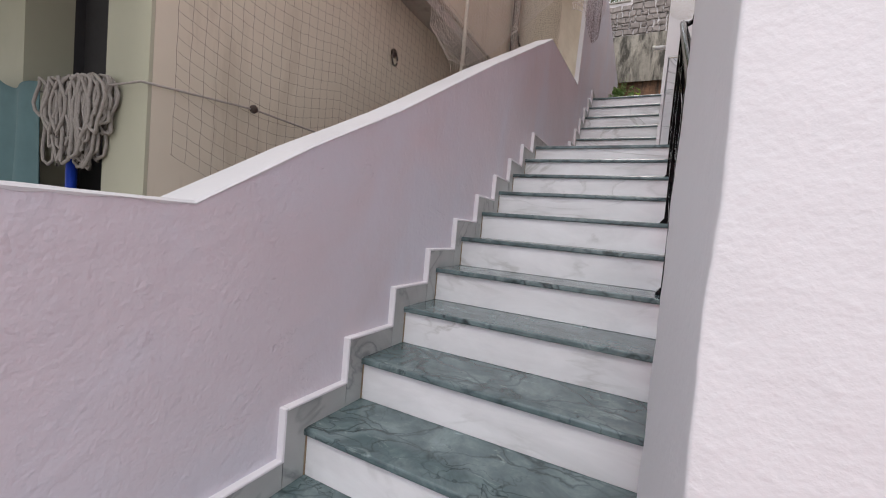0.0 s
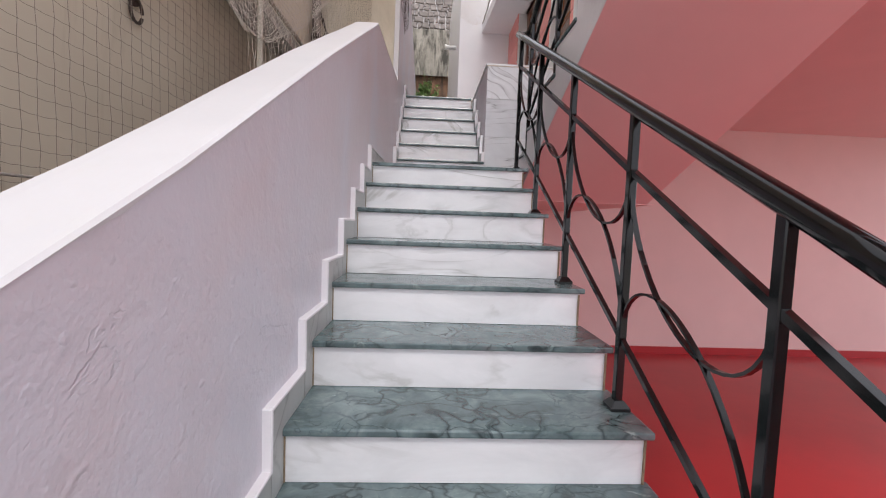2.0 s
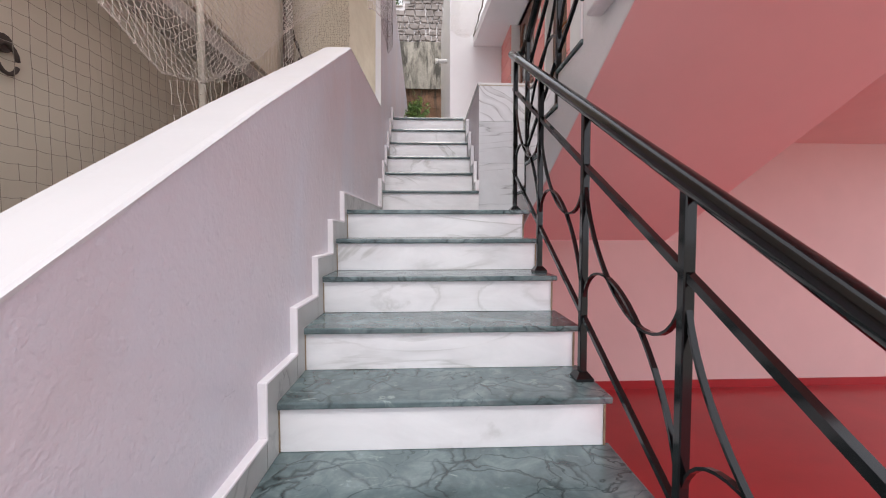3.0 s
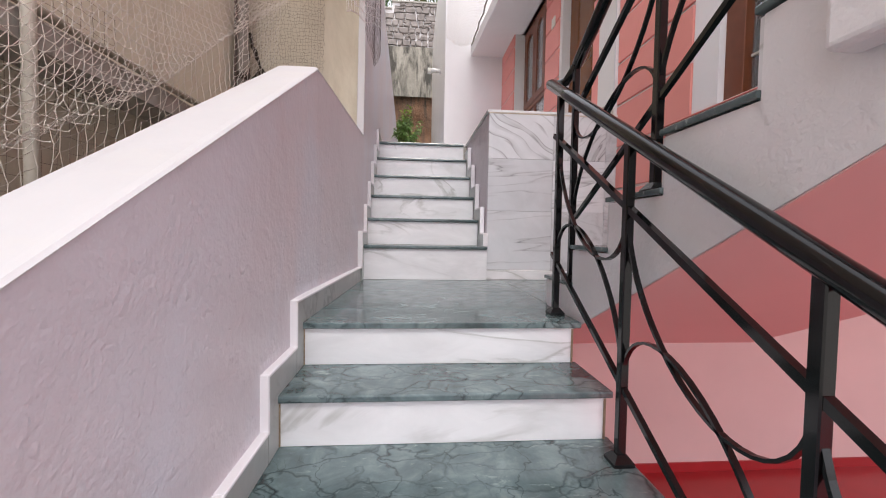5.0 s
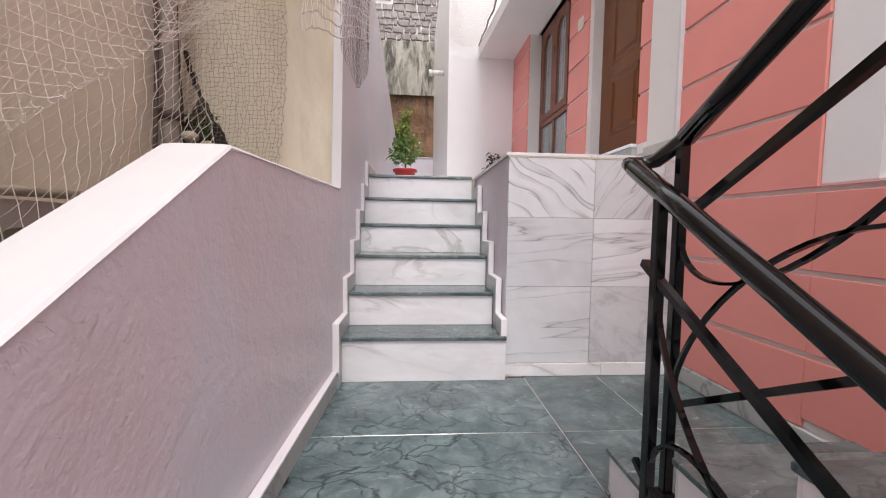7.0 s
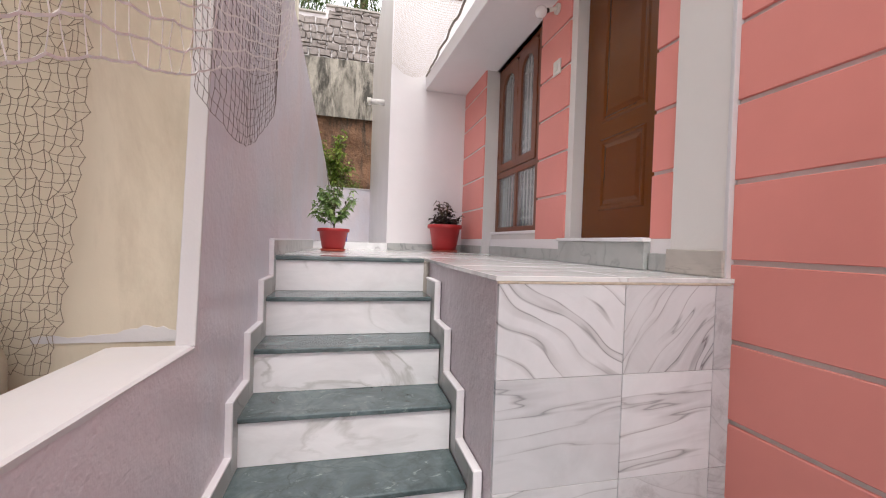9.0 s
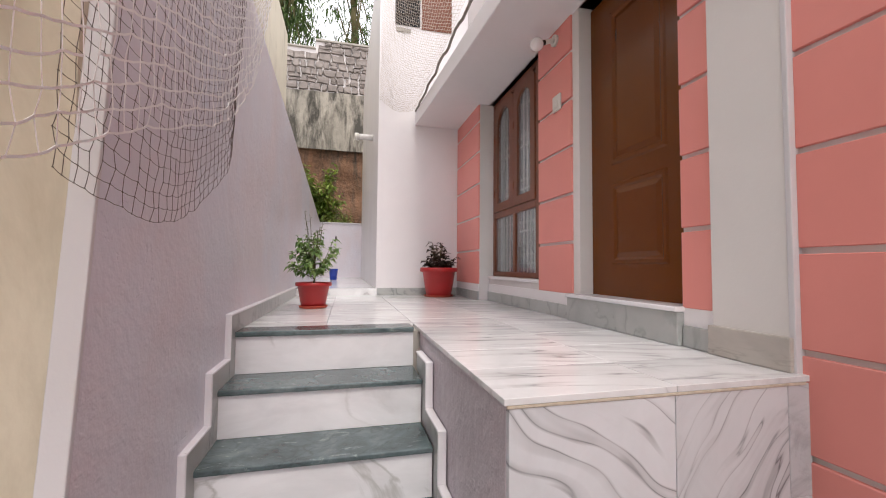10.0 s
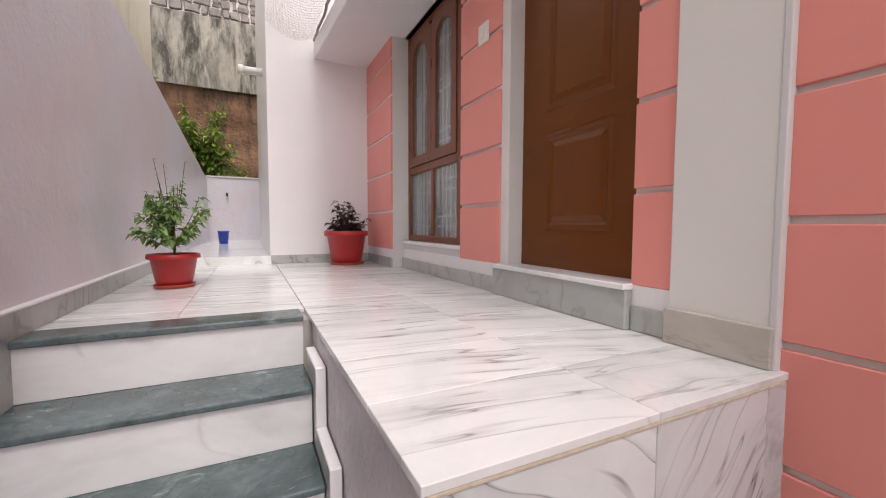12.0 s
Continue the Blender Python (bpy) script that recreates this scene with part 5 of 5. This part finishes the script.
# ---- retaining wall, rock and greenery behind ----
def rough_slab(x0, x1, z0, z1, y, amp, size, nx, nz):
    bm = bmesh.new()
    g = []
    for i in range(nx + 1):
        row = []
        for j in range(nz + 1):
            p = Vector((x0 + (x1 - x0) * i / nx, y, z0 + (z1 - z0) * j / nz))
            h = noise.fractal(p / size, 1.0, 2.0, 5)
            row.append(bm.verts.new((p.x, y - amp * h, p.z)))
        g.append(row)
    for i in range(nx):
        for j in range(nz):
            bm.faces.new((g[i][j], g[i + 1][j], g[i + 1][j + 1], g[i][j + 1])).smooth = True
    bk = [bm.verts.new(p) for p in ((x0, y + 1, z0), (x1, y + 1, z0), (x1, y + 1, z1), (x0, y + 1, z1))]
    bm.faces.new(bk)
    return bm


structure(part("retaining_wall_concrete", rough_slab(-14, 12, 7.2, 8.88, 16.0, 0.05, 0.8, 130, 16), M_STAINCONC), "mould stained concrete band of the retaining wall", "retaining wall")
structure(part("rock_face", rough_slab(-14, 12, -0.3, 7.28, 16.15, 0.28, 1.4, 160, 70), M_ROCK), "brown rock face under the retaining wall", "rock")
stonewall = structure(new("retaining_wall_stone"), "grey squared rubble masonry with pale joints", "retaining wall")
part("mortar", box(-14, 12, 16.05, 17.0, 8.88, 10.12), M_GROOVE, stonewall)
part("coping", box(-14, -1.35, 15.98, 17.0, 10.12, 10.17, 0.01), M_CONC, stonewall)
part("coping", box(-1.35, 12, 15.98, 17.0, 10.36, 10.42, 0.01), M_CONC, stonewall)
part("mortar", box(-1.35, 12, 16.05, 17.0, 10.12, 10.36), M_GROOVE, stonewall)
M_STONE = paint("grey_granite_rubble", (0.33, 0.29, 0.265), 0.9, 0.35, 14, 1.0, stain=(0.12, 0.11, 0.1), dist=0.02)


def stone_mesh(x0, x1, z0, z1, rnd):
    bm = bmesh.new()
    j = lambda: rnd.uniform(-0.024, 0.024)
    base = [(x0 + j(), z0 + j()), ((x0 + x1) / 2 + j(), z0 + j()), (x1 + j(), z0 + j()), (x1 + j(), (z0 + z1) / 2), (x1 + j(), z1 + j()), ((x0 + x1) / 2, z1 + j()), (x0 + j(), z1 + j()), (x0 + j(), (z0 + z1) / 2)]
    cx, cz = (x0 + x1) / 2, (z0 + z1) / 2
    a = [bm.verts.new((x, 16.06, z)) for x, z in base]
    b = [bm.verts.new((x, 16.03, z)) for x, z in base]
    c = [bm.verts.new((cx + (x - cx) * 0.86, 15.985 + rnd.uniform(-0.015, 0.015), cz + (z - cz) * 0.84)) for x, z in base]
    for r0, r1 in ((a, b), (b, c)):
        for i in range(8):
            bm.faces.new((r0[i], r0[(i + 1) % 8], r1[(i + 1) % 8], r1[i]))
    bm.faces.new(c)
    return bm


rnd = random.Random(5)
z = 8.90
for row in range(7):
    hgt = rnd.uniform(0.18, 0.24) if row < 6 else 10.35 - z
    x = -3.6 - 0.1 * row % 0.3
    while x < 1.6:
        wdt = rnd.choice((0.16, 0.22, 0.27, 0.36)) * rnd.uniform(0.9, 1.15)
        if not (z + hgt > 10.14 and x < -1.35):
            if rnd.random() < 0.25 and hgt > 0.22:
                zc = z + hgt * rnd.uniform(0.4, 0.6)
                part("stone", stone_mesh(x + 0.015, x + wdt - 0.015, z + 0.012, zc - 0.012, rnd), M_STONE, stonewall)
                part("stone", stone_mesh(x + 0.015, x + wdt - 0.015, zc + 0.012, z + hgt - 0.012, rnd), M_STONE, stonewall)
            else:
                part("stone", stone_mesh(x + 0.015, x + wdt - 0.015, z + 0.012, z + hgt - 0.012, rnd), M_STONE, stonewall)
        x += wdt
    z += hgt


def bush(name, label, category, centre, size, count, leaf_len, mat, stems=10, seed=1):
    rnd = random.Random(seed)
    b = thing(name, label, category)
    st, lv = bmesh.new(), bmesh.new()
    foot = Vector((centre[0], centre[1], 4.79))
    for i in range(stems):
        tip = Vector(centre) + Vector((rnd.uniform(-1, 1) * size[0], rnd.uniform(-1, 1) * size[1], rnd.uniform(-0.4, 1) * size[2]))
        mid = foot.lerp(tip, 0.5) + Vector((rnd.uniform(-0.1, 0.1), 0, 0.1)) * size[2]
        tube([foot, mid, tip], 0.012, 5, st)
        for k in range(count // stems):
            t = rnd.uniform(0.35, 1.05)
            p = foot.lerp(mid, t).lerp(mid.lerp(tip, t), t) + Vector((rnd.gauss(0, 1) * size[0], rnd.gauss(0, 1) * size[1], rnd.gauss(0, 1) * size[2])) * 0.13
            a = rnd.uniform(0, 6.28)
            ln = leaf_len * rnd.uniform(0.6, 1.3)
            leaf(lv, p, (math.cos(a), math.sin(a), rnd.uniform(-0.5, 0.5)), ln, ln * 0.4, rnd.uniform(0.1, 0.5))
    part("branches", st, M_STEM, b)
    part("foliage", lv, mat, b)
    return b


structure(part("earth_bank", box(-3, 3, 14.16, 16.3, -0.3, 4.8, 0.05), M_DARKGAP), "dark earth bank behind the low wall", "earth")
bush("bush", "bright green leafy bush behind the low wall", "bush", (-1.0, 14.6, 5.62), (0.45, 0.25, 0.70), 1400, 0.17, M_BUSH, 16, 3)
bush("bush", "low green shrub against the rock face", "bush", (-0.45, 15.2, 5.05), (0.6, 0.25, 0.22), 500, 0.10, M_BUSH, 14, 4)
bush("bush", "dark green shrub at the foot of the rock", "bush", (-1.1, 15.3, 5.0), (0.5, 0.3, 0.4), 500, 0.12, M_TREE, 14, 8)


def tree(name, label, x, y, z, h, spread, count, seed, tufts=26):
    rnd = random.Random(seed)
    t = thing(name, label, "tree", "trees above the wall")
    st, lv = bmesh.new(), bmesh.new()
    pts = [Vector((x + 0.1 * math.sin(k), y, z + h * k / 6)) for k in range(7)]
    for a, b, ra in zip(pts, pts[1:], (0.16, 0.14, 0.12, 0.1, 0.08, 0.06)):
        tube([a, b], ra, 8, st)
    for i in range(tufts):
        a = rnd.uniform(0, 6.28)
        c = Vector((x + math.cos(a) * spread * rnd.uniform(0.2, 1), y + math.sin(a) * spread * rnd.uniform(0.1, 0.6), z + h * rnd.uniform(0.15, 1.0)))
        tube([pts[rnd.randint(1, 5)], c], 0.03, 5, st)
        for k in range(count // tufts):
            p = c + Vector((rnd.gauss(0, 0.30), rnd.gauss(0, 0.25), rnd.gauss(-0.1, 0.34)))
            d = (rnd.uniform(-1, 1), rnd.uniform(-1, 1), rnd.uniform(-1.4, 0.1))
            ln = rnd.uniform(0.18, 0.36)
            leaf(lv, p, d, ln, ln * 0.2, 0.3)
    part("trunk", st, M_STEM, t)
    part("crown", lv, M_TREE, t)
    return t


tree("tree", "tall green tree with drooping narrow leaves", -2.9, 20.0, 10.0, 7.0, 1.35, 6500, 21, 40)
tree("tree", "slender tree with hanging leaf tufts", -0.3, 21.0, 11.5, 6.5, 0.95, 2400, 22, 20)
structure(part("ground_upper", box(-14, 12, 17.0, 60, -0.3, 10.1), M_CONC), "raised ground above the retaining wall", "ground")
